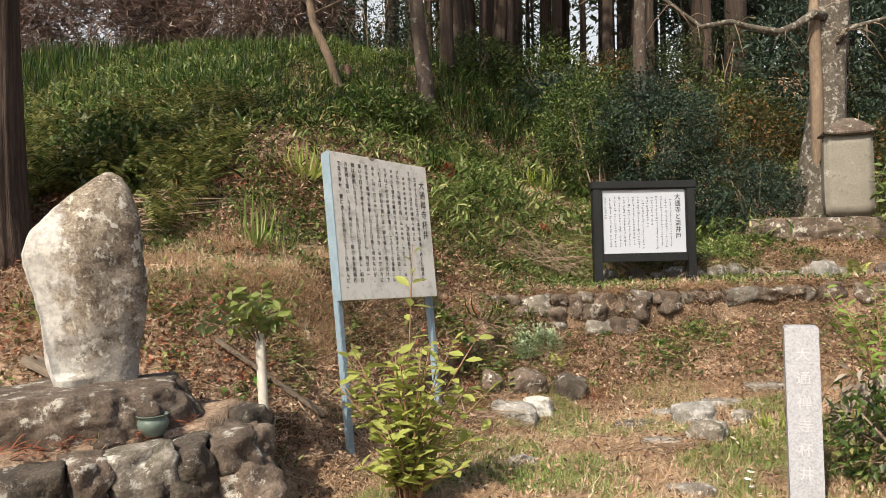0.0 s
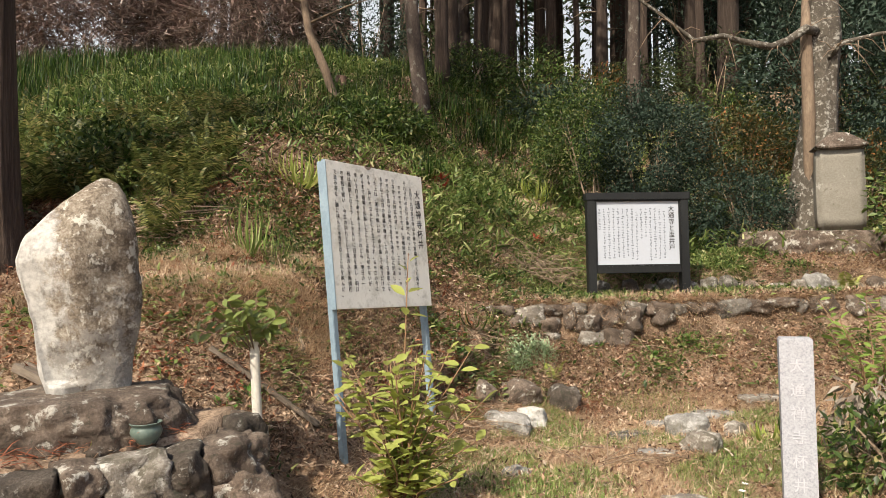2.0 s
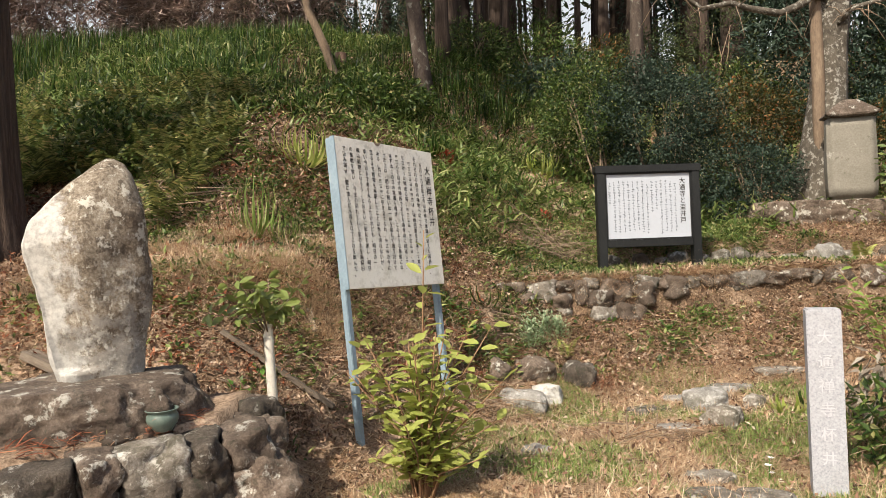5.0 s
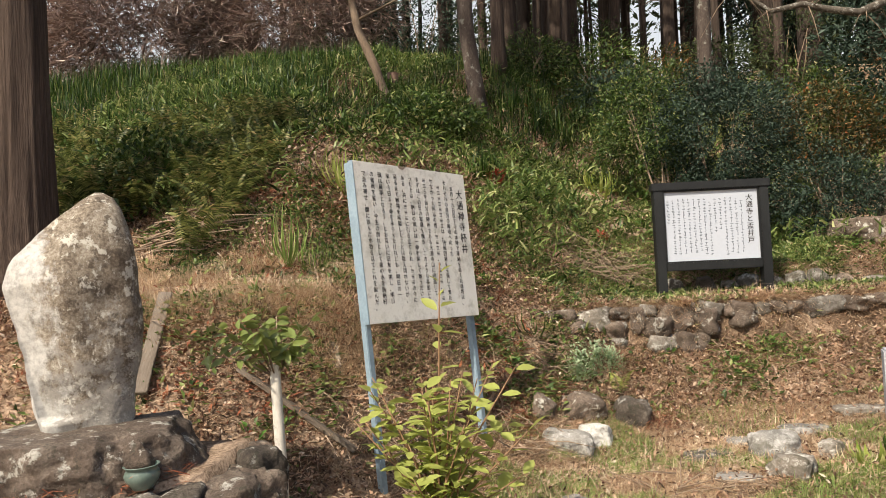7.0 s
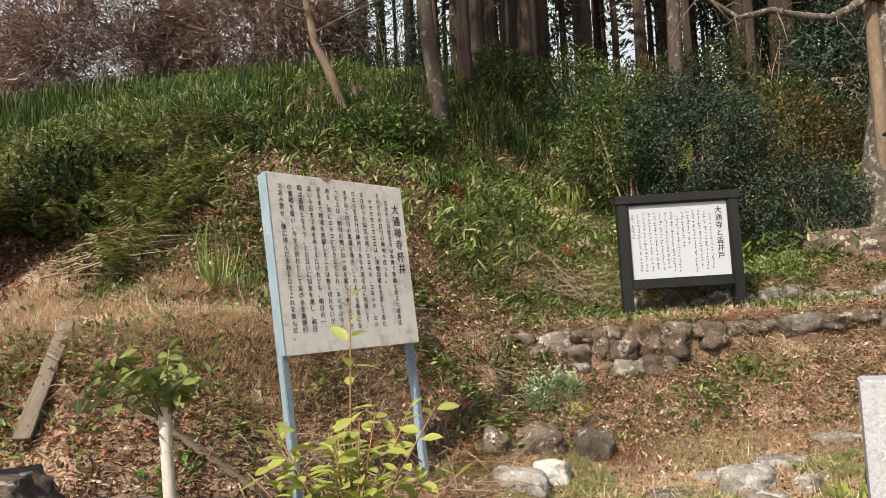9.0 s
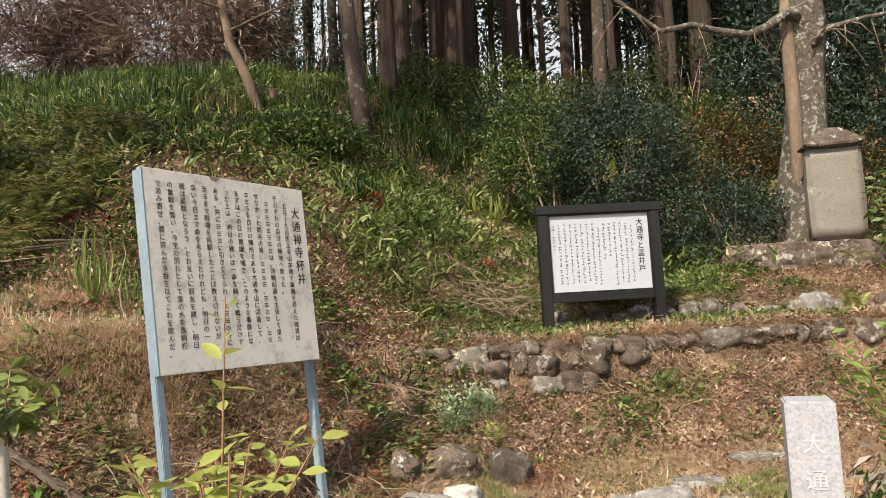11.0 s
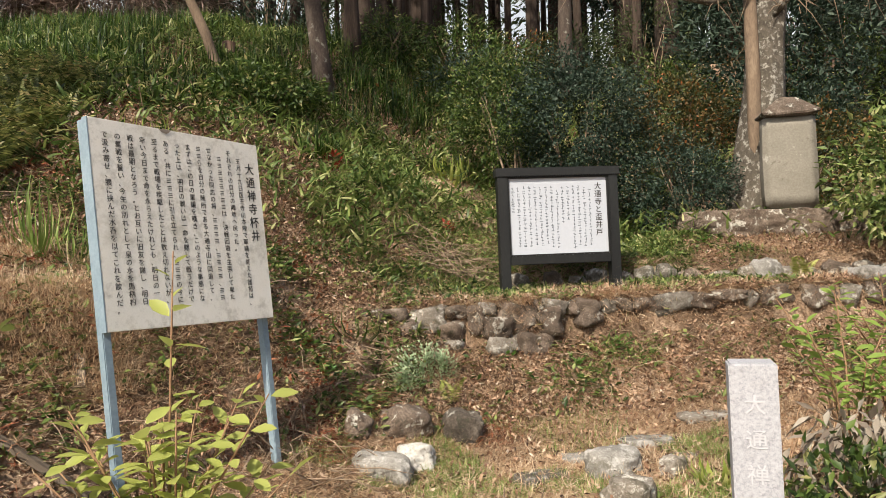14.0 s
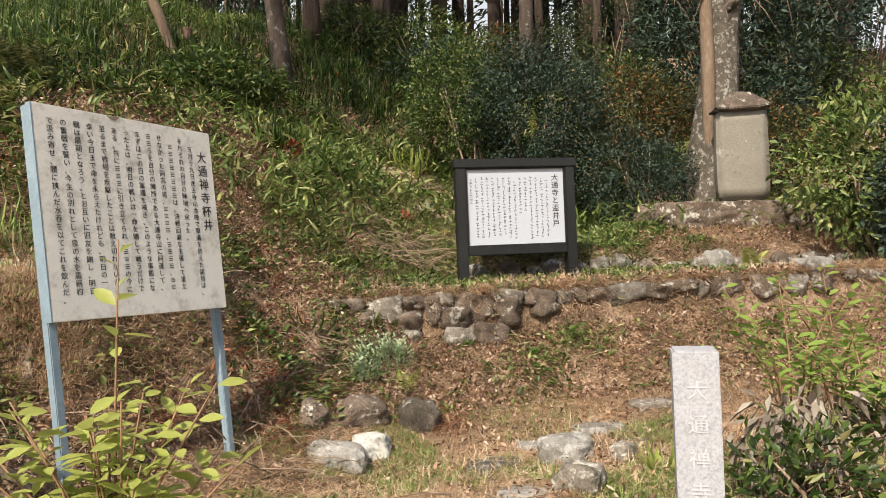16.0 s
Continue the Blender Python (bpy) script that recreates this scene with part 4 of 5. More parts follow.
ORANGE_DRY = leaf_material("orange_dry_spray", [(0.0, (0.35, 0.13, 0.06)), (1.0, (0.58, 0.28, 0.14))], 0.8, 0.2)
WHITE_PETAL = leaf_material("white_petal", [(0.0, (0.75, 0.75, 0.74)), (1.0, (0.85, 0.85, 0.84))], 0.6, 0.3)


# ---------------------------------------------------------------- trees
def cedar(name, x, y, r, height, seed, mat=None, label="", lean=(0.0, 0.0), flare=0.5):
    """Straight conifer: a fluted trunk with short dead stubs and a crown far above."""
    rr = random.Random(seed)
    g = at_land(x, y)
    s = thing(name, pose(x, y, g - 0.2), label or "tall straight cedar with rough brown bark in the wood", "tree", group="trees of the wood")
    n = 60 if mat is NEAR_BARK else 16
    pts = [(lean[0] * height * k / n + (0.02 * rr.uniform(-1, 1) if n == 16 else 0.0), lean[1] * height * k / n, height * k / n) for k in range(n + 1)]
    rad = [r * (1 - 0.75 * k / n) * (1 + flare * math.exp(-k * height / n / 0.45)) for k in range(n + 1)]
    part("trunk", tube(pts, rad, 90, 0.10, seed, 0.07) if n == 60 else tube(pts, rad, 22, 0.16, seed), mat or CEDAR_BARK, s)
    for i in range(rr.randint(3, 7)):
        z = rr.uniform(2.0, height * 0.6)
        a, l = rr.uniform(0, 6.28), rr.uniform(0.3, 1.1)
        p = Vector((lean[0] * z, lean[1] * z, z))
        part("dead_branch", tube([p, p + Vector((math.cos(a) * l * 0.5, math.sin(a) * l * 0.5, 0.05)), p + Vector((math.cos(a) * l, math.sin(a) * l, -0.12 * l))], [0.016, 0.011, 0.004], 5), TWIG, s)
    k = 1300 if y < 22 else 700
    t = rng.random(k)
    z = height * (0.58 + 0.5 * t)
    ra = (1 - t) * 1.9 * np.sqrt(rng.random(k)) + 0.2
    a = rng.random(k) * 2 * np.pi
    at = np.stack([ra * np.cos(a) + lean[0] * z, ra * np.sin(a) + lean[1] * z, z - 0.15 * ra], -1)
    d = np.stack([np.cos(a), np.sin(a), -0.5 + 0.3 * rng.normal(size=k)], -1)
    part("crown", mesh_from("crown", *spread(CHIP_V, CHIP_F, at, d, ways(k), rng.uniform(0.25, 0.55, k), rng.uniform(0.08, 0.18, k)), NEEDLE), None, s)
    return s


def wood():
    rr = random.Random(31)
    cedar("cedar_tree", -3.34, 6.45, 0.26, 15, 1, NEAR_BARK, "large cedar with deeply ridged reddish brown bark beside the bank", (-0.02, 0.0))
    cedar("dark_tree", 0.20, 11.7, 0.115, 12, 2, DARK_BARK, "slim dark lichened trunk standing in the undergrowth", (-0.075, 0.0))
    cedar("pole_tree", 4.31, 14.5, 0.135, 13, 3, DARK_BARK, "slim straight dark trunk behind the evergreen bush", (0.012, 0.0))
    cedar("cedar_tree", 1.88, 16.2, 0.24, 16, 4)
    for i in range(150):
        y = 15.0 + 26 * (i / 150) ** 1.2
        x = rr.uniform(-0.26, 0.72) * y
        if abs(x - 0.34 * y) < 0.25 or (y < 18 and x < -1):
            continue
        cedar("cedar_tree", x, y, rr.choice((0.07, 0.1, 0.13, 0.17)) * rr.uniform(0.9, 1.2), rr.uniform(12, 17), 40 + i)
    for i, (x, y, r) in enumerate([(6.87, 16.0, 0.25), (10.13, 14.0, 0.25), (0.55, 13.6, 0.12), (0.75, 15.2, 0.2)]):
        cedar("cedar_tree", x, y, r, 15, 300 + i)
    # the thin leaning tree on the slope
    s = thing("slim_tree", pose(0, 0, 0), "slim bare tan tree leaning over the grassy slope", "tree")
    g = at_land(-1.11, 11.2)
    pts = [(-1.10, 11.2, g - 0.2), (-1.105, 11.2, g + 0.1), (-1.12, 11.2, 3.96), (-1.23, 11.2, 4.30), (-1.37, 11.2, 4.63), (-1.475, 11.2, 4.88), (-1.54, 11.2, 5.22), (-1.75, 11.3, 6.4), (-1.8, 11.4, 7.9)]
    part("trunk", tube(pts, [0.095, 0.078, 0.07, 0.066, 0.062, 0.058, 0.054, 0.036, 0.014], 12, 0.15, 3), TAN_BARK, s)
    for i, (z, dx, dz) in enumerate([(5.0, 1.6, 0.5), (5.3, -1.5, 0.4), (5.7, 1.4, 1.0), (6.0, -1.2, 0.9)]):
        p = Vector((-1.52, 11.2, z))
        part("limb", tube([p, p + Vector((dx * 0.4, -0.1, dz * 0.5)), p + Vector((dx, -0.3, dz))], [0.02, 0.013, 0.004], 6), TAN_BARK, s)
    st = part("stump", tube([(0, 0, -0.4), (0, 0, 0.3), (0.01, 0, 0.6)], [0.11, 0.09, 0.085], 14, 0.15, 8), STUMP_WOOD)
    st.matrix_world = pose(-1.11, 11.9, 4.43 - 0.6, 0, 2)
    tagged(st, "cut reddish tree stump on the grassy slope", "stump")
    st = part("stump", tube([(0, 0, -1.6), (0, 0, 0.3), (0.01, 0, 1.9)], [0.2, 0.16, 0.15], 14, 0.15, 9), STUMP_WOOD)
    st.matrix_world = pose(9.75, 15.0, 5.47 - 1.9, 0, -1)
    tagged(st, "tall reddish broken stump deep in the wood", "stump")
    # the broad old tree behind the tablet
    s = thing("old_tree", pose(0, 0, 0), "old broad tree with grey lichened bark and bare spreading limbs", "tree")
    b = at_land(5.3, 10.0)
    pts = [(5.33, 10.0, b - 0.2), (5.34, 10.0, b + 0.15), (5.36, 10.0, 2.2), (5.39, 10.0, 2.7), (5.45, 10.0, 3.3), (5.49, 10.0, 3.9), (5.51, 10.0, 4.45), (5.54, 10.05, 5.2), (5.6, 10.1, 6.4), (5.7, 10.2, 8.4), (5.7, 10.2, 10)]
    part("trunk", tube(pts, [0.46, 0.38, 0.315, 0.265, 0.225, 0.205, 0.24, 0.2, 0.16, 0.10, 0.03], 28, 0.20, 5), GREY_BARK, s)
    part("side_stem", tube([(5.20, 9.9, 1.9), (5.21, 9.86, 2.4), (5.22, 9.84, 2.9), (5.225, 9.83, 3.4), (5.225, 9.84, 3.95), (5.23, 9.86, 4.45), (5.27, 9.92, 5.0)], [0.03, 0.055, 0.075, 0.08, 0.075, 0.07, 0.04], 14, 0.12, 7), TAN_BARK, s, "smooth pale stem grown against the trunk")
    limbs = [[(5.35, 9.85, 4.48), (5.14, 9.7, 4.46), (4.92, 9.7, 4.31), (4.68, 9.7, 4.22), (4.30, 9.7, 4.29), (4.05, 9.7, 4.36), (3.68, 9.7, 4.29), (3.43, 9.7, 4.48), (3.25, 9.7, 4.63), (2.7, 9.6, 4.95)],
             [(5.45, 9.9, 4.05), (5.55, 9.75, 4.2), (5.65, 9.7, 4.29), (6.08, 9.7, 4.40), (6.7, 9.5, 4.45), (7.4, 9.4, 4.6)],
             [(5.5, 9.9, 4.9), (5.2, 9.6, 5.5), (4.6, 9.4, 6.1)]]
    for pl, r0 in zip(limbs, (0.06, 0.042, 0.05)):
        limb = part("limb", tube(pl, list(np.linspace(r0, r0 * 0.3, len(pl))), 10, 0.3, 2), GREY_BARK, s)
        for i in range(26):
            k = rr.randint(0, len(pl) - 2)
            p = Vector(pl[k]).lerp(Vector(pl[k + 1]), rr.random())
            d = Vector((rr.uniform(-0.6, 0.6), rr.uniform(-0.5, 0.3), rr.uniform(-0.9, 0.3)))
            l = rr.uniform(0.3, 0.9)
            part("twig", tube([p, p + d * l * 0.5 + Vector((0, 0, 0.05)), p + d * l], [0.007, 0.005, 0.002], 4), TWIG, limb)


# ---------------------------------------------------------------- bushes
def clump(n, rx, ry, rz, hollow=0.55, seed=0):
    """Points and outward ways in an uneven crown about the origin, with gaps."""
    v = unit(rng.normal(size=(n * 2, 3)))
    r = hollow + (1 - hollow) * rng.random(n * 2) ** 0.7
    lump = 0.72 + 0.55 * vnoise(v[:, 0] * 2.3 + seed * 7, v[:, 1] * 2.3 + v[:, 2] * 2.9, seed)
    gap = vnoise(v[:, 0] * 5 + seed, v[:, 1] * 5 + v[:, 2] * 4.1 + 31, seed + 2)
    keep = np.nonzero(gap > 0.30)[0][:n]
    v, r = v[keep], (r * lump)[keep]
    return v * r[:, None] * np.array([rx, ry, rz]), v


def bush(name, x, y, z, rx, ry, rz, n, leaf, width, mat, label, category="bush", seed=0, stems=7, foot=None, droop=0.0):
    fx, fy = foot or (x, y)
    g = at_land(fx, fy)
    s = thing(name, pose(x, y, z), label, category)
    rr = random.Random(seed)
    for i in range(stems):
        tip = Vector((rr.uniform(-0.6, 0.6) * rx, rr.uniform(-0.6, 0.6) * ry, rr.uniform(0.0, 0.6) * rz))
        base = Vector((fx - x + rr.uniform(-0.08, 0.08), fy - y + rr.uniform(-0.08, 0.08), g - z - 0.05))
        mid = base.lerp(tip, 0.5) + Vector((rr.uniform(-0.1, 0.1), rr.uniform(-0.1, 0.1), 0.05))
        part("stem", tube([base, mid, tip], [0.016, 0.011, 0.004], 6), TWIG, s)
    p, v = clump(n, rx, ry, rz, 0.45, seed)
    keep = p[:, 2] + z > land(p[:, 0] + x, p[:, 1] + y) + 0.02
    p, v = p[keep], v[keep]
    d = unit(v * 0.7 + rng.normal(size=v.shape) * 0.6 + np.array([0, 0, -droop]))
    f = unit(v * 0.5 + rng.normal(size=v.shape) * 0.5 + np.array([0, 0, 0.7]))
    k = len(p)
    me = mesh_from("foliage", *spread(LEAF_V, LEAF_F, p, d, f, leaf * rng.uniform(0.7, 1.3, k), width * rng.uniform(0.7, 1.3, k)), mat)
    part("foliage", me, None, s)
    return s


def bushes():
    bush("evergreen_bush", 3.2, 10.2, 2.95, 0.85, 0.65, 0.92, 20000, 0.042, 0.022, DARK_LEAF, "dense dark evergreen bush behind the framed sign", seed=3)
    bush("evergreen_bush", 2.35, 10.5, 3.15, 0.72, 0.6, 0.85, 10000, 0.048, 0.022, MID_LEAF, "tall loose green shrub with many stems behind the framed sign", seed=4, stems=6, foot=(2.5, 10.0))
    bush("evergreen_bush", 4.25, 9.9, 2.15, 0.80, 0.5, 0.62, 9000, 0.042, 0.02, DARK_LEAF, "low small leaved evergreen bush at the foot of the wood", seed=5)
    bush("autumn_bush", 4.75, 10.9, 3.1, 0.85, 0.6, 0.55, 6500, 0.055, 0.028, AUTUMN, "low bush with green and orange leaves at the wood's edge", seed=6)
    bush("autumn_bush", 6.5, 10.7, 2.6, 0.9, 0.6, 0.7, 5000, 0.06, 0.03, AUTUMN, "low bush with green and orange leaves at the wood's edge", seed=7)
    bush("green_shrub", -0.45, 10.3, at_land(-0.45, 10.3) + 0.22, 0.8, 0.5, 0.36, 4200, 0.075, 0.03, MID_LEAF, "spreading green shrub below the slim tree", seed=8)
    bush("green_shrub", 2.6, 13.0, at_land(2.6, 13.0) + 0.5, 1.0, 0.7, 0.7, 4000, 0.09, 0.03, DARK_LEAF, "spreading green shrub at the top of the slope", seed=9)
    bush("side_shrub", 6.25, 7.7, 1.75, 0.7, 0.5, 0.8, 3600, 0.075, 0.032, DARK_LEAF, "leafy green shrub hanging over the path", seed=10)
    bush("side_shrub", 6.55, 8.4, 2.15, 1.2, 0.7, 0.95, 3200, 0.085, 0.036, MID_LEAF, "tall leafy green shrub beside the path", seed=11)
    bush("side_shrub", 6.05, 8.2, 2.0, 1.05, 0.5, 0.75, 2300, 0.095, 0.038, SASA, "loose pale leaved shrub beside the stone tablet", seed=15)
    bush("pink_brush", -3.6, 15.5, 6.6, 2.6, 1.4, 1.4, 13000, 0.28, 0.012, PINK_TWIG, "hazy pinkish brush of bare twigs on the ridge", seed=12)
    bush("pink_brush", -7.0, 15.0, 6.2, 2.6, 1.4, 1.4, 13000, 0.28, 0.012, PINK_TWIG, "hazy pinkish brush of bare twigs on the ridge", seed=13)
    bush("fern_bush", -2.9, 7.6, at_land(-2.9, 7.6) + 0.25, 0.6, 0.5, 0.5, 3500, 0.07, 0.03, MID_LEAF, "dark green leafy plants among ferns on the bank", seed=14)


# ---------------------------------------------------------------- undergrowth
def area(n, x0, x1, y0, y1, mask=None):
    x, y = rng.uniform(x0, x1, n), rng.uniform(y0, y1, n)
    if mask is not None:
        keep = rng.random(n) < mask(x, y)
        x, y = x[keep], y[keep]
    return x, y


def blades(x, y, length, width, lean=0.5, lift=0.0):
    n = len(x)
    at = on_land(x, y, lift)
    a = rng.random(n) * 2 * np.pi
    tilt = lean * rng.random(n)
    d = np.stack([np.cos(a) * tilt, np.sin(a) * tilt, np.ones(n)], -1)
    f = np.stack([-np.cos(a), -np.sin(a), tilt], -1)
    return spread(BLADE_V * np.array([1, 1, -1.6]), BLADE_F, at, d, f, length * rng.uniform(0.5, 1.3, n), width * rng.uniform(0.7, 1.2, n))


def tufted(x, y, count, radius):
    n = len(x)
    return (np.repeat(x, count) + rng.normal(size=n * count) * radius, np.repeat(y, count) + rng.normal(size=n * count) * radius)


def bank_mask(x, y):
    return step(-0.15, 0.1, y - toe(x))


def off_platform(x, y):
    return 1 - step(0.0, 0.1, (y - 3.86) - 0.58 * (x + 0.6)) * step(-0.5, -0.62, x) * step(4.5, 4.4, y)


def frond(pairs=20):
    """A fern frond along +y, one unit long, arching."""
    vs, fs = [], []
    for i in range(pairs):
        t = 0.10 + 0.88 * i / pairs
        w = 0.26 * math.sin(math.pi * (0.18 + 0.80 * t)) ** 0.8 * (1.05 - 0.55 * t) + 0.01
        z = 0.28 * math.sin(t * 2.2) - 0.14 * t * t
        for s in (-1, 1):
            k = len(vs)
            vs += [(0, t, z), (s * w * 0.45, t + 0.028, z - 0.01), (s * w * 0.4, t - 0.010, z - 0.012), (s * w, t + 0.03, z - 0.05)]
            fs += [(k, k + 1, k + 2), (k + 1, k + 3, k + 2)] if s < 0 else [(k, k + 2, k + 1), (k + 1, k + 2, k + 3)]
    return np.array(vs), np.array(fs)


def strewn(x, y, V, F, length, width, lift, flat=0.35, seed_up=0.9):
    n = len(x)
    d = np.stack([rng.normal(size=n), rng.normal(size=n), flat * rng.normal(size=n)], -1)
    return spread(V, F, on_land(x, y, lift * rng.random(n) + 0.004), d, ways(n, seed_up, 0.5), length * rng.uniform(0.5, 1.4, n), width * rng.uniform(0.5, 1.4, n))


def straws(x, y, length, width, lean, lift=0.0):
    n = len(x)
    a = rng.random(n) * 2 * np.pi
    tilt = lean * (0.25 + 0.75 * rng.random(n))
    d = np.stack([np.cos(a) * tilt, np.sin(a) * tilt - 0.3 * tilt, np.ones(n)], -1)
    f = np.stack([-np.cos(a), -np.sin(a), tilt], -1)
    return spread(STRAW_V * np.array([1, 1, -1.8]), STRAW_F, on_land(x, y, lift), d, f, length * rng.uniform(0.4, 1.4, n), width * rng.uniform(0.7, 1.3, n))


def undergrowth():
    # dead leaves over bank, bench and path
    x, y = area(480000, -4.2, 6.8, 3.2, 10.2, lambda x, y: (0.14 + 0.86 * bank_mask(x, y)) * (0.3 + 0.7 * step(0.36, 0.52, fbm(x * 1.7, y * 1.7, 41))) * off_platform(x, y) * step(10.2, 8.5, y - 0.6 * x) * (1 - 0.3 * step(1.1, 1.9, x) * step(6.8, 7.1, y) * step(7.75, 7.6, y)) * (1 - 0.65 * step(7.6, 7.8, y) * step(0.4, 1.0, x)) * (1 - 0.85 * np.exp(-((x + 1.2) / 1.4) ** 2 - ((y - 6.0) / 0.6) ** 2)))
    stuff("leaf_litter", strewn(x, y, CHIP_V, CHIP_F, 0.038, 0.016, 0.045, 0.8, 0.5), LITTER, "brown dead leaves and chips lying over bank and path", "leaf litter")
    x, y = area(110000, -5.5, 6.0, 7.5, 13.5, lambda x, y: step(1.0, 2.0, land(x, y) - 0.5) * (0.2 + 0.8 * step(0.45, 0.58, fbm(x * 1.2, y * 1.2, 43))))
    stuff("slope_litter", strewn(x, y, CHIP_V, CHIP_F, 0.07, 0.02, 0.14, 0.8, 0.5), LITTER, "brown dead leaves and fronds caught over the slope", "leaf litter")
    # dry grass and straw, lying and standing
    def dry(x, y):
        bench = 1.5 * np.exp(-((x + 1.1) / 1.5) ** 2 - ((y - 6.0 - 0.25 * (x + 1)) / 0.6) ** 2)
        riser = step(0.8, 1.6, x) * step(0.65, 0.35, np.abs(y - 7.2)) + 0.5 * step(7.7, 7.9, y) * step(0.6, 1.0, x)
        lawn = 1.0 * step(0.30, 0.50, fbm(x * 2.3, y * 2.3, 55)) * (y < toe(x)) * (x > -0.6)
        patch = step(0.48, 0.6, fbm(x * 1.3, y * 1.3, 51)) * bank_mask(x, y)
        return np.clip(0.12 + 1.4 * bench + 0.95 * riser + lawn + 0.5 * patch, 0, 1) * off_platform(x, y) * step(9.6, 8.6, y - 0.5 * x)
    x, y = area(470000, -3.6, 6.5, 3.2, 9.6, dry)
    stuff("dry_grass", straws(x, y, 0.11, 0.0038, 7.0, 0.012), STRAW, "dry straw coloured grass lying over the bank", "dry grass")
    def pale(x, y):
        bench = np.exp(-((x + 1.15) / 0.9) ** 2 - ((y - 5.9 - 0.2 * (x + 1.2)) / 0.42) ** 2) * (0.35 + 0.65 * step(0.40, 0.55, fbm(x * 3, y * 3, 58)))
        path = 0.18 * step(0.46, 0.58, fbm(x * 2.1, y * 2.1, 59)) * (y < toe(x)) * step(0.1, 0.5, x)
        edge = 0.5 * np.exp(-((y - wall_line(x) - 0.12) / 0.10) ** 2) * step(0.5, 1.0, x)
        return np.clip(bench + path + edge, 0, 1) * off_platform(x, y)
    x, y = area(190000, -3.0, 6.5, 3.4, 8.2, pale)
    bx, by = area(60000, -2.6, -0.3, 5.35, 6.7, lambda x, y: step(0.40, 0.54, fbm(x * 2.6, y * 2.6, 60)) * step(5.35, 5.7, y) * step(6.7, 6.3, y))
    x, y = np.concatenate([x, bx]), np.concatenate([y, by])
    stuff("pale_straw", straws(x, y, 0.10, 0.0036, 3.2, 0.035), PALE_STRAW, "bleached pale straw matted over bank and path", "dry grass")
    x = rng.uniform(0.6, 6.5, 9000)
    y = wall_line(x) + rng.uniform(-0.02, 0.20, 9000)
    n = len(x)
    hang = step(0.40, 0.56, fbm(x * 2.5, y * 0 + 3, 57)) * (0.3 + rng.random(n))
    droop = np.stack([0.5 * rng.normal(size=n), -0.9 * np.ones(n), 0.5 - 0.9 * rng.random(n)], -1)
    stuff("hanging_grass", spread(STRAW_V * np.array([1, 1, -1.5]), STRAW_F, on_land(x, y, 0.015), droop, ways(n, 0.9, 0.4), 0.04 + 0.13 * hang, 0.004), STRAW, "dry grass hanging over the terrace stones", "dry grass")
    x, y = area(9000, 0.6, 6.5, 7.65, 8.5)
    stuff("dry_grass_edge", straws(x, y, 0.09, 0.004, 1.6), STRAW, "dry straw coloured grass along the terrace", "dry grass")

    # short green grass in patches
    def green(x, y):
        lawn = 0.8 * step(0.48, 0.58, fbm(x * 1.9, y * 1.9, 61)) * (y < toe(x) + 0.05) * (x > -0.5)
        edge = np.exp(-((x - 1.55) / 0.55) ** 2 - ((y - 7.85) / 0.14) ** 2)
        bench = np.exp(-((x + 1.0) / 0.75) ** 2 - ((y - 6.45) / 0.22) ** 2)
        upper = 0.4 * step(0.48, 0.6, fbm(x * 2, y * 2, 62)) * (y > 7.7) * (x > 0.5)
        return np.clip(0.75 * lawn + edge + 0.8 * bench + upper, 0, 1) * off_platform(x, y)
    x, y = area(190000, -2.5, 6.5, 3.2, 9.6, green)
    stuff("short_grass", straws(x, y, 0.07, 0.0036, 1.1), SHORT_GRASS, "short fresh green grass in patches", "grass")

    x, y = area(120000, -0.4, 3.0, 3.2, 6.6, lambda x, y: 0.9 * step(0.50, 0.56, fbm(x * 2.6, y * 2.6, 63)) * (y < toe(x) - 0.02) * off_platform(x, y))
    stuff("path_grass", straws(x, y, 0.055, 0.0034, 1.9, 0.01), SHORT_GRASS, "fresh green grass growing in tufts over the path", "grass")
    # long grass over the upper slope and the ridge
    def high(x, y):
        z = land(x, y)
        return step(2.7, 3.4, z + 0.9 * (fbm(x * 0.9, y * 0.9, 71) - 0.5)) * step(3.0, 0.8, x) * (0.25 + 0.75 * step(0.44, 0.56, fbm(x * 1.2, y * 1.2, 72)))
    x, y = area(7500, -8, 3.5, 7, 15, high)
    x, y = tufted(x, y, 8, 0.06)
    stuff("long_grass", blades(x, y, 0.42, 0.015, 1.7), LONG_GRASS, "long arching green grass over the upper slope", "grass")

    # bamboo grass and broad leaves over the middle of the slope
    def middle(x, y):
        z = land(x, y)
        return step(1.3, 1.9, z + 0.8 * (fbm(x * 1.1, y * 1.1, 81) - 0.5) - 0.7 * step(0.8, -0.8, x)) * (0.12 + 0.88 * step(0.42, 0.56, fbm(x * 1.4, y * 1.4, 82)))
    x, y = area(11500, -5, 9, 6.4, 15, middle)
    x, y = tufted(x, y, 8, 0.09)
    n = len(x)
    at = on_land(x, y, 0.03 + 0.26 * rng.random(n))
    pick = fbm(x * 0.8, y * 0.8, 83) + 0.12 * rng.normal(size=n) > 0.53
    for k, mat, name, label in ((pick, MID_LEAF, "undergrowth", "low broad leaved green plants over the slope"), (~pick, SASA, "bamboo_grass", "pale edged yellowish bamboo grass over the slope")):
        m = int(k.sum())
        stuff(name, spread(BLADE_V * np.array([1, 1, 1.2]), BLADE_F, at[k], ways(m, 0.15), ways(m, 0.8, 0.6), rng.uniform(0.09, 0.2, m), rng.uniform(0.014, 0.03, m)), mat, label, "undergrowth")
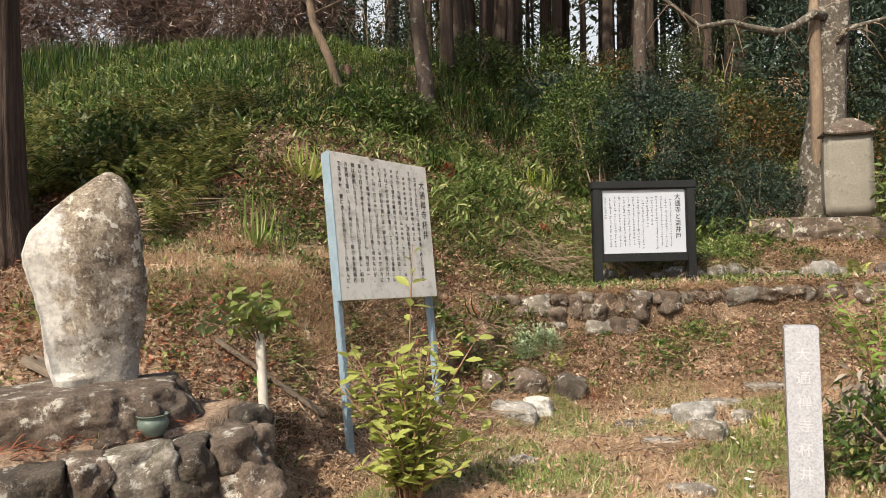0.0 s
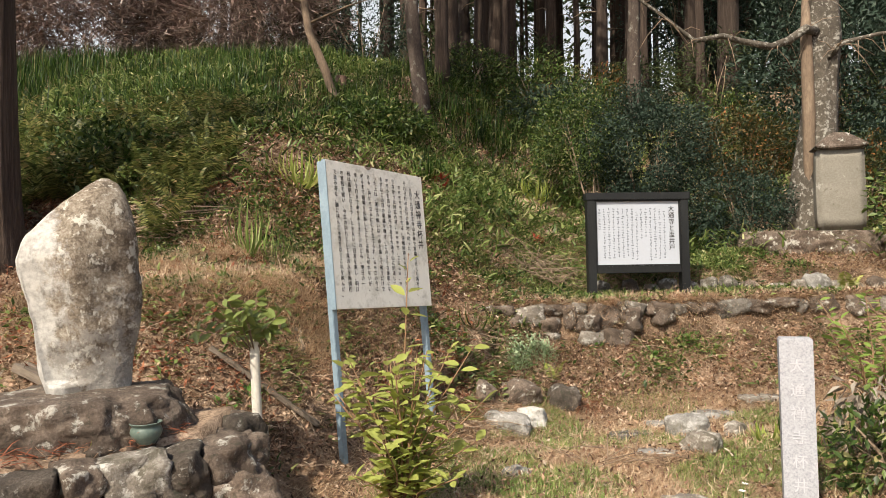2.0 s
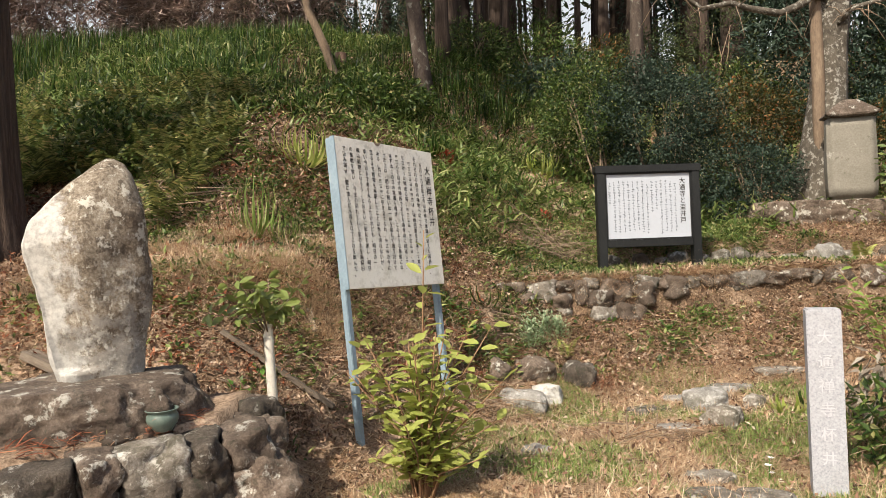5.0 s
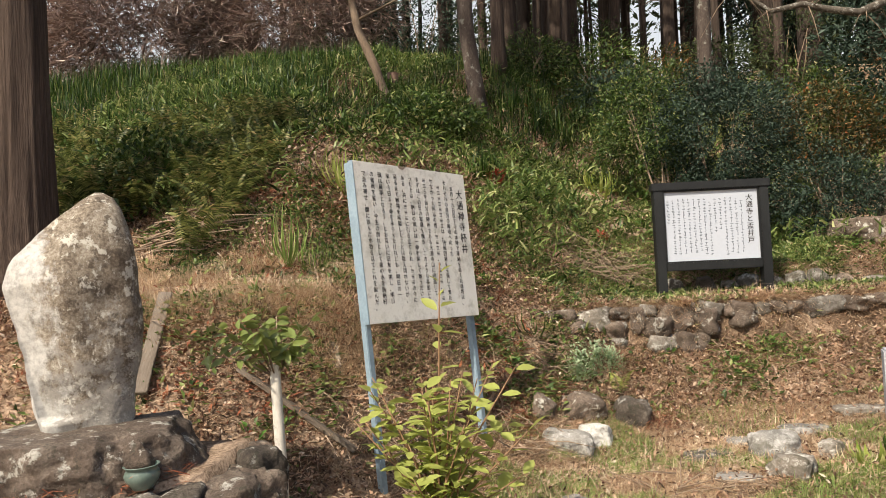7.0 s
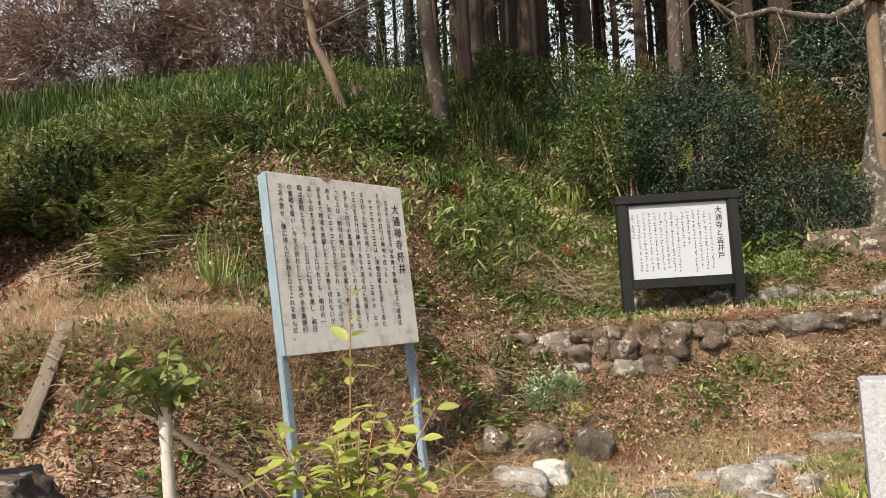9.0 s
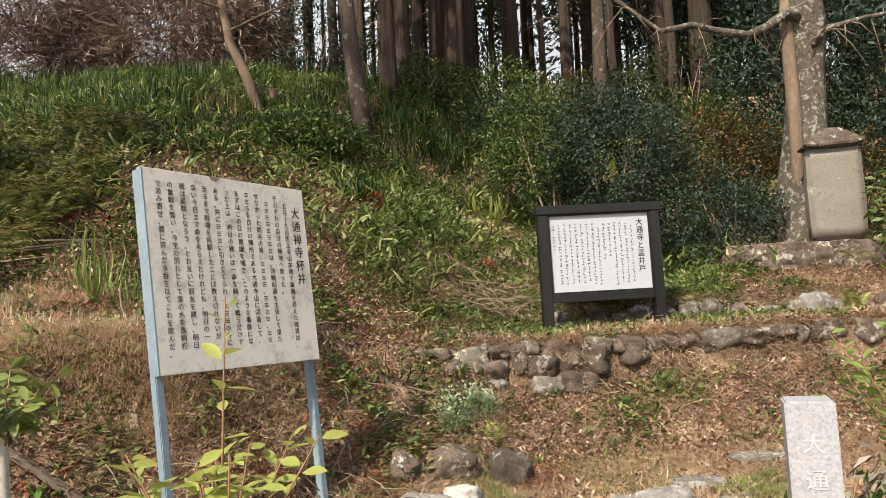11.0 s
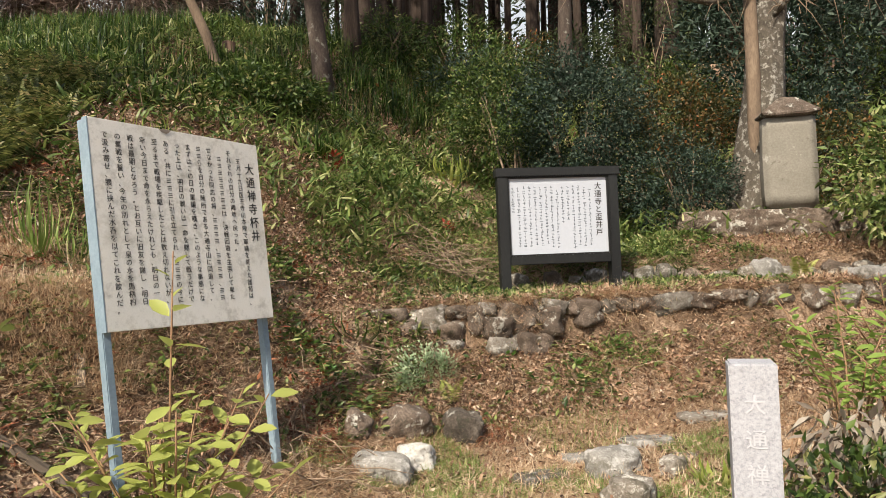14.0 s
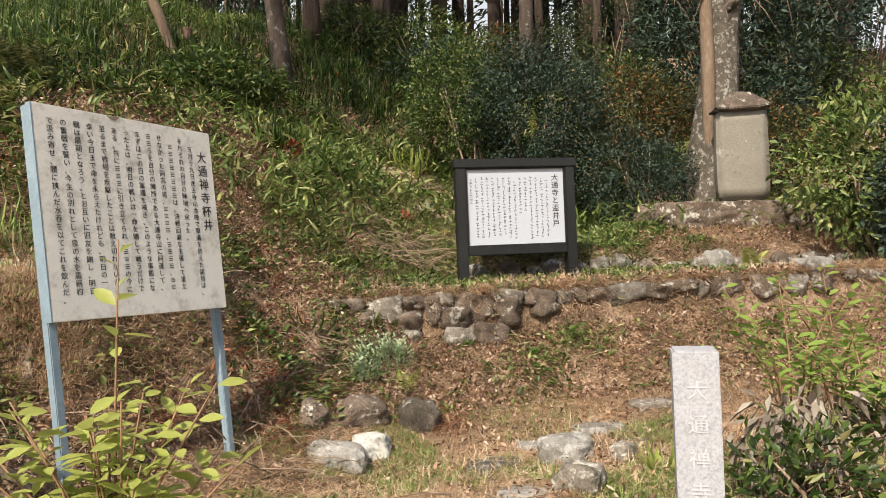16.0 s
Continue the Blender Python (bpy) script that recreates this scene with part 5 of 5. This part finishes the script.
    # small plants over the bank
    x, y = area(15000, -2.6, 4.5, 4.8, 10, lambda x, y: bank_mask(x, y) * (0.15 + 0.85 * step(0.46, 0.58, fbm(x * 2.2, y * 2.2, 91))) * (1 - 0.7 * np.exp(-((x + 1.2) / 1.0) ** 2 - ((y - 6.0) / 0.4) ** 2)) * step(9.5, 8.0, y - 0.5 * x))
    x, y = tufted(x, y, 6, 0.045)
    n = len(x)
    at, pick = on_land(x, y, 0.015 + 0.05 * rng.random(n)), fbm(x * 1.5, y * 1.5, 92) + 0.1 * rng.normal(size=n) > 0.48
    for k, mat, name, label in ((pick, MID_LEAF, "low_plants", "small green ground plants scattered over the bank"), (~pick, SASA, "creeping_plants", "small yellowish creeping plants over the bank")):
        m = int(k.sum())
        stuff(name, spread(LEAF_V, LEAF_F, at[k], ways(m, 0.1), ways(m, 0.9, 0.5), rng.uniform(0.03, 0.085, m), rng.uniform(0.013, 0.032, m)), mat, label, "undergrowth")
    x, y = area(60000, 0.2, 4.2, 7.9, 11.0, lambda x, y: step(0.25, 0.5, fbm(x * 2.0, y * 2.0, 95)) * step(-0.2, 0.4, land(x, y) - 0.75))
    n = len(x)
    stuff("slope_herbs", spread(CHIP_V, CHIP_F, on_land(x, y, 0.01 + 0.05 * rng.random(n)), ways(n, 0.1), ways(n, 0.9, 0.5), rng.uniform(0.025, 0.07, n), rng.uniform(0.01, 0.022, n)), SASA, "low yellowish green herbs over the lower slope", "undergrowth")
    # ferns on the high bank
    x, y = area(620, -4.8, -1.9, 6.6, 9.6, lambda x, y: step(0.38, 0.52, fbm(x * 1.3, y * 1.3, 101)))
    x, y = tufted(x, y, 6, 0.04)
    V, F = frond()
    n = len(x)
    d = ways(n, 0.3)
    d[:, 1] -= 0.35
    stuff("fern_bank", spread(V, F, on_land(x, y, 0.08), d, ways(n, 0.9, 0.4), rng.uniform(0.28, 0.55, n), rng.uniform(0.28, 0.55, n)), FERN, "arching green ferns covering the high bank", "ferns")
    # rusty cedar sprays dropped over bank and platform
    cx = np.array([-1.25, -1.0, -1.35, -0.9, 0.5, 1.55, -1.1, -0.9, -2.1, -1.5, -0.1, 0.75, -1.9, 0.7])
    cy = np.array([3.45, 3.7, 3.35, 5.2, 6.12, 6.62, 7.4, 7.2, 5.2, 6.5, 5.9, 6.6, 7.6, 10.2])
    x, y = tufted(cx, cy, 240, 0.09)
    stuff("cedar_sprays", strewn(x, y, STRAW_V, STRAW_F, 0.09, 0.005, 0.04, 0.25), RUSTY, "rust coloured dead cedar sprays on the ground", "leaf litter")
    x, y = area(30000, -4.0, 0.6, 4.9, 9.5, lambda x, y: step(0.52, 0.62, fbm(x * 1.3, y * 1.3, 121)) * bank_mask(x, y))
    stuff("rusty_litter", strewn(x, y, CHIP_V, CHIP_F, 0.06, 0.018, 0.05, 0.4), RUSTY, "reddish brown fallen leaves on the bank", "leaf litter")
    # floor of the wood
    x, y = area(50000, -5, 14, 12, 24, lambda x, y: step(0.2, 1.5, x) * 0.3 + step(0.2, 1.5, x) * 0.7 * step(0.35, 0.55, fbm(x * 0.9, y * 0.9, 111)))
    n = len(x)
    at = on_land(x, y, 0.02 + 0.5 * rng.random(n) ** 3)
    stuff("wood_floor", spread(CHIP_V, CHIP_F, at, ways(n, 0.1), ways(n, 0.8, 0.6), rng.uniform(0.06, 0.16, n), rng.uniform(0.02, 0.05, n)), AUTUMN, "mixed brown and green leaves over the floor of the wood", "undergrowth")
    # twiggy dead wood
    x, y = area(2600, -2.6, 4.0, 4.8, 9.0, bank_mask)
    stuff("dead_twigs", strewn(x, y, STRAW_V, STRAW_F, 0.32, 0.006, 0.05, 0.2), TWIG, "thin dry twigs and stalks strewn over the bank", "twigs")


# ---------------------------------------------------------------- single plants and bits
def rosette(name, x, y, n, length, width, mat, label, category, up=0.4, form="leaf", radius=0.03, lift=0.01, bend=1.0):
    V, F = {"leaf": (LEAF_V, LEAF_F), "blade": (BLADE_V * np.array([1, 1, -1.6]), BLADE_F), "frond": frond()}[form]
    a = rng.random(n) * 2 * np.pi
    o = np.stack([np.cos(a), np.sin(a), np.zeros(n)], -1)
    at = np.array([x, y, 0.0]) + o * radius * rng.random((n, 1))
    at[:, 2] = land(at[:, 0], at[:, 1]) + lift * rng.random(n)
    tilt = bend * rng.uniform(0.3, 1.3, n)[:, None]
    d = o * tilt + np.array([0, 0, up])
    f = -o * up + np.array([0, 0, 1.0]) * tilt
    ob = new(name, mesh_from(name, *spread(V, F, at, d, f, length * rng.uniform(0.6, 1.2, n), width * rng.uniform(0.8, 1.2, n)), mat))
    return tagged(ob, label, category)


def leafy_shoots(name, x, y, label, shoots, leaf_len, leaf_wid, mat, seed, category="sapling"):
    """Upright shoots with leaves that can be told apart. shoots: (tip dx, dy, height, leaves, from)."""
    r = random.Random(seed)
    g = at_land(x, y)
    s = thing(name, pose(x, y, g), label, category)
    leaf = mesh_from("leaf", ROUND_V * np.array([leaf_wid, leaf_len, leaf_len]), ROUND_F, mat, True)
    for dx, dy, hgt, count, start in shoots:
        tip = Vector((dx, dy, hgt))
        base = Vector((dx * 0.1, dy * 0.1, -0.03))
        mid = base.lerp(tip, 0.5) + Vector((-dx * 0.25 + r.uniform(-0.02, 0.02), -dy * 0.2, 0.03))
        stem = part("stem", tube([base, base.lerp(mid, 0.5), mid, mid.lerp(tip, 0.5), tip], [0.0065, 0.006, 0.005, 0.004, 0.0025], 6), RED_STEM, s)
        for j in range(count):
            t = start + (1 - start) * (j + r.random()) / count
            p = base.lerp(mid, t * 2) if t < 0.5 else mid.lerp(tip, t * 2 - 1)
            a = j * 2.4 + r.uniform(-0.4, 0.4)
            d = Vector((math.cos(a), math.sin(a), r.uniform(-0.15, 0.75))).normalized()
            lf = part("leaf", leaf, None, stem)
            k = r.uniform(0.6, 1.2)
            lf.matrix_local = Matrix.Translation(p + d * 0.012) @ d.to_track_quat("Y", "Z").to_matrix().to_4x4() @ pose(0, 0, 0, 0, r.uniform(-35, 35), 0) @ Matrix.Diagonal((k, k, k, 1))
    return s


def heap(name, x, y, n, spread_x, spread_y, length, label):
    """A heap of cut branches."""
    r = random.Random(n)
    s = thing(name, pose(0, 0, 0), label, "branches")
    for i in range(n):
        px, py = x + r.uniform(-1, 1) * spread_x, y + r.uniform(-1, 1) * spread_y
        a = r.gauss(0.25, 0.5 if length > 0.6 else 1.6)
        l = length * r.uniform(0.5, 1.3)
        qx, qy = px + l * math.cos(a), py + l * math.sin(a) * 0.5
        p, q = Vector((px, py, at_land(px, py) + r.uniform(0.0, 0.1))), Vector((qx, qy, at_land(qx, qy) + r.uniform(0.03, 0.16) * (1.6 if length > 1 else 1)))
        m = p.lerp(q, 0.5) + Vector((0, 0, r.uniform(0, 0.08)))
        part("branch", tube([p, m, q], [length * r.uniform(0.006, 0.012), length * 0.007, 0.0015], 5), TWIG, s)
    return s


def small_plants():
    r = random.Random(3)
    shoots = [(0.03, 0.0, 1.38, 14, 0.42)]
    for i in range(36):
        a = r.uniform(0, 6.28)
        o = r.uniform(0.06, 0.42)
        shoots.append((o * math.cos(a) * 1.1, o * math.sin(a) * 0.8, r.uniform(0.2, 0.90), 17, 0.3))
    leafy_shoots("camellia_sapling", 0.05, 4.42, "young sapling with yellow green leaves before the notice board", shoots, 0.10, 0.05, YELLOW_LEAF, 11)
    # growth beside the inscribed post
    for x, y, seed in ((3.15, 5.30, 12), (3.60, 5.55, 13), (3.35, 5.0, 14)):
        leafy_shoots("nandina_shrub", x, y, "light green feathery shrub beside the granite post", [(0.34 * math.cos(a), 0.30 * math.sin(a), h * (0.6 if seed == 14 else 1.0), 22, 0.35) for a, h in ((0.3, 0.72), (1.2, 0.85), (2.1, 0.6), (2.9, 0.8), (3.6, 0.68), (4.4, 0.5), (5.2, 0.78), (5.9, 0.55))], 0.085, 0.034, NANDINA_LEAF, seed, "shrub")
    bush("dark_leaf_shrub", 2.75, 4.55, 0.22, 0.36, 0.32, 0.34, 700, 0.07, 0.028, MID_LEAF, "low dark glossy leaved shrub behind the granite post", "shrub", 21)
    bush("dark_leaf_shrub", 3.45, 4.8, 0.30, 0.45, 0.4, 0.42, 800, 0.07, 0.028, MID_LEAF, "low dark glossy leaved shrub behind the granite post", "shrub", 22)
    bush("withered_shrub", 3.0, 4.95, 0.34, 0.42, 0.30, 0.28, 420, 0.10, 0.03, WITHERED, "withered grey leaves hanging on a low shrub", "shrub", 23, droop=1.4)
    heap("dry_brush", 2.9, 4.8, 60, 0.35, 0.3, 0.45, "tangle of dry stalks behind the granite post")
    heap("branch_heap", -2.5, 6.9, 30, 0.2, 0.3, 0.95, "heap of long cut branches on the bank")
    heap("brush_heap", 1.42, 8.6, 110, 0.25, 0.25, 0.5, "tangled heap of dry brush beside the framed sign")
    heap("fallen_twigs", 0.75, 7.0, 14, 0.25, 0.15, 0.5, "few fallen twigs on the bank")
    heap("fallen_twigs", -0.2, 5.5, 14, 0.3, 0.15, 0.4, "few fallen twigs on the bank")
    heap("fallen_twigs", 1.35, 5.2, 12, 0.2, 0.12, 0.5, "few brown sticks lying on the path")
    heap("fallen_twigs", 0.35, 5.95, 22, 0.2, 0.2, 0.45, "dead brown sticks at the foot of the notice board")
    reed = thing("dry_reeds", pose(2.70, 5.20, at_land(2.70, 5.20)) @ Matrix.Diagonal((1, 1, 0.66, 1)), "bent straw coloured dry reeds beside the granite post", "reeds")
    for pts in ([(0, 0, -0.03), (0.10, 0.03, 0.35), (0.20, 0.06, 0.62), (0.42, 0.06, 0.50), (0.70, 0.05, 0.28)], [(0.02, 0.03, -0.03), (0.09, 0.05, 0.3), (0.16, 0.08, 0.60), (0.18, 0.08, 0.66)], [(0.05, 0.05, 0.36), (0.3, 0.06, 0.38), (0.65, 0.05, 0.30)]):
        part("reed", tube(pts, list(np.linspace(0.005, 0.003, len(pts))), 6), STRAW, reed)
    spray = 0.33
    n = 60
    hung = spread(STRAW_V, STRAW_F, np.array([3.17, 5.07, spray]) + rng.normal(size=(n, 3)) * np.array([0.03, 0.02, 0.05]), np.stack([0.3 * rng.normal(size=n), 0.3 * rng.normal(size=n), -np.ones(n)], -1), ways(n, 0.2), 0.06, 0.006)
    tagged(new("withered_spray", mesh_from("withered_spray", *hung, ORANGE_DRY)), "withered orange spray caught in the shrub", "plant")
    # herbs, ferns and tufts
    for x, y in ((1.14, 7.05), (1.02, 6.95), (1.26, 7.08), (0.98, 6.85)):
        rosette("grey_herb", x, y, 300, 0.032, 0.017, GREY_HERB, "feathery grey green herb on the bank", "herb", 0.9, "leaf", 0.12, 0.13)
    rosette("yellow_fern", 1.29, 6.82, 3, 0.22, 0.28, YELLOW_LEAF, "small yellow fern frond on the bank", "fern", 1.2, "frond", 0.02)
    rosette("yellow_fern", 4.72, 8.22, 5, 0.32, 0.42, YELLOW_LEAF, "yellowing fern growing from the terrace stones", "fern", 1.0, "frond", 0.04)
    rosette("sedge_tuft", 3.57, 8.38, 140, 0.26, 0.006, LONG_GRASS, "drooping green sedge tuft on the upper terrace edge", "grass", 0.8, "blade", 0.08)
    rosette("broad_leaf_plant", 2.55, 5.52, 16, 0.16, 0.04, YELLOW_LEAF, "broad strap leaved green plant beside the path", "plant", 0.7, "blade", 0.05)
    rosette("broad_leaf_plant", 2.75, 5.65, 14, 0.15, 0.04, MID_LEAF, "broad strap leaved green plant beside the path", "plant", 0.7, "blade", 0.05)
    rosette("strap_leaf_plant", 0.22, 9.6, 40, 0.42, 0.03, LONG_GRASS, "clump of dark green strap leaves on the slope", "plant", 1.0, "blade", 0.1)
    rosette("strap_leaf_plant", -1.06, 8.0, 40, 0.45, 0.026, YELLOW_LEAF, "clump of bright green strap leaves on the slope", "plant", 1.2, "blade", 0.1)
    rosette("strap_leaf_plant", 1.75, 10.6, 60, 0.35, 0.03, YELLOW_LEAF, "clump of bright green strap leaves on the slope", "plant", 0.9, "blade", 0.25)
    rosette("strap_leaf_plant", 0.64, 7.14, 26, 0.26, 0.02, MID_LEAF, "dark strap leaves hanging at the wall's end", "plant", 0.5, "blade", 0.05)
    rosette("tall_grass", -1.22, 6.43, 34, 0.48, 0.013, SHORT_GRASS, "tall bright green grass tuft on the bench", "grass", 2.2, "blade", 0.07)
    rosette("tall_grass", -1.05, 6.5, 40, 0.22, 0.01, SHORT_GRASS, "bright green grass tuft on the bench", "grass", 1.6, "blade", 0.12)
    rosette("grey_plant", -1.2, 4.66, 22, 0.13, 0.045, GREY_HERB, "rosette of grey green leaves at the bank's foot", "plant", 0.5, "leaf", 0.03)
    rosette("weed", -0.86, 3.75, 12, 0.05, 0.04, MID_LEAF, "small green weed between the platform stones", "plant", 0.6, "leaf", 0.02, 0.04)
    rosette("weed", -1.22, 3.62, 6, 0.06, 0.012, YELLOW_LEAF, "small bright weed on the boulder's foot", "plant", 0.7, "blade", 0.02, 0.04)
    for x, y in ((2.63, 7.31), (1.78, 7.35), (1.72, 7.42), (2.3, 7.2), (-0.9, 5.1), (-1.0, 4.95), (0.5, 6.7), (0.3, 6.9), (2.0, 8.9), (4.1, 8.9), (3.9, 9.1), (4.2, 9.2)):
        rosette("green_weed", x, y, 26, 0.06, 0.035, FRESH_LEAF, "small fresh green weed on the bank", "plant", 0.5, "leaf", 0.07, 0.05)
    rosette("red_leaf_sprig", 0.41, 9.45, 30, 0.10, 0.035, RED_LEAF, "sprig of deep red leaves on the slope", "plant", 0.8, "leaf", 0.08, 0.2)
    rosette("red_leaf_sprig", 1.54, 9.2, 16, 0.07, 0.03, RED_LEAF, "sprig of deep red leaves on the slope", "plant", 0.8, "leaf", 0.08, 0.1)
    fl = thing("white_flower", pose(1.92, 4.55, at_land(1.92, 4.55)), "white narcissus flowers on a short stem", "flower")
    part("stem", tube([(0, 0, -0.02), (0, 0, 0.08), (0.005, 0, 0.15)], [0.003, 0.003, 0.002], 5), FRESH_LEAF, fl)
    for k, z in enumerate((0.07, 0.11, 0.15)):
        n = 7
        a = np.arange(n) * 0.9 + k
        d = np.stack([np.cos(a), np.sin(a) - 0.4, 0.3 + 0 * a], -1)
        part("blossom", mesh_from("blossom", *spread(LEAF_V, LEAF_F, np.tile([0.008 * (-1) ** k, -0.005, z], (n, 1)), d, ways(n, 0.8, 0.3), 0.024, 0.016), WHITE_PETAL), None, fl)
    # shrubs at the wood's edge
    for i, (x, y, zz, rx, rz, mat) in enumerate([(2.3, 13.4, 0.6, 0.9, 0.8, MID_LEAF), (-0.9, 15.2, 0.9, 1.2, 1.0, DARK_LEAF), (3.4, 14.6, 0.5, 0.9, 0.6, AUTUMN), (5.6, 13.4, 0.5, 1.1, 0.7, MID_LEAF), (7.2, 12.2, 0.5, 1.2, 0.8, DARK_LEAF), (1.2, 14.6, 0.4, 0.8, 0.6, MID_LEAF), (4.6, 15.5, 0.5, 1.1, 0.7, NEEDLE), (0.2, 16.5, 0.6, 1.0, 0.8, NEEDLE), (6.4, 15.6, 0.8, 1.3, 1.0, NEEDLE), (2.6, 17.5, 0.7, 1.2, 0.8, NEEDLE), (8.8, 13.0, 0.9, 1.3, 1.1, MID_LEAF), (-2.4, 16.2, 0.8, 1.2, 0.9, NEEDLE)]):
        bush("edge_shrub", x, y, at_land(x, y) + zz, rx, 0.7, rz, 3000, 0.085, 0.03, mat, "loose green shrub at the edge of the wood", "shrub", 30 + i)
    for i, (x, y, zz) in enumerate([(7.4, 13.2, 1.3), (8.7, 13.6, 2.2), (10.4, 15.2, 2.4), (12.0, 15.5, 3.0), (9.2, 17.0, 3.4), (14.0, 17, 3.5), (7.2, 18.5, 2.0), (11.5, 19.0, 4.2), (9.0, 22, 3.0), (12.5, 23, 4), (15.5, 21, 4)]):
        bush("understory_tree", x, y, at_land(x, y) + zz, 2.0, 1.5, 2.2, 7500 if i < 7 else 3600, 0.12 if i < 7 else 0.2, 0.042 if i < 7 else 0.07, DARK_LEAF, "dark evergreen tree deep in the wood", "tree", 50 + i)
    for i, x in enumerate(np.arange(-5, 22, 2.6)):
        bush("understory_tree", float(x), 27.0 + i % 3, at_land(x, 27.0) + 1.2, 2.2, 1.2, 1.5 + 0.4 * (i % 2), 2200, 0.26, 0.09, (DARK_LEAF, NEEDLE)[i % 2], "dark evergreen tree deep in the wood", "tree", 70 + i)




board_sign()
framed_sign()
inscribed_post()
monument()
platform_wall()
terrace_walls()
loose_stones()
stone_shrine()
boards_and_pipe()
wood()
bushes()
small_plants()
undergrowth()
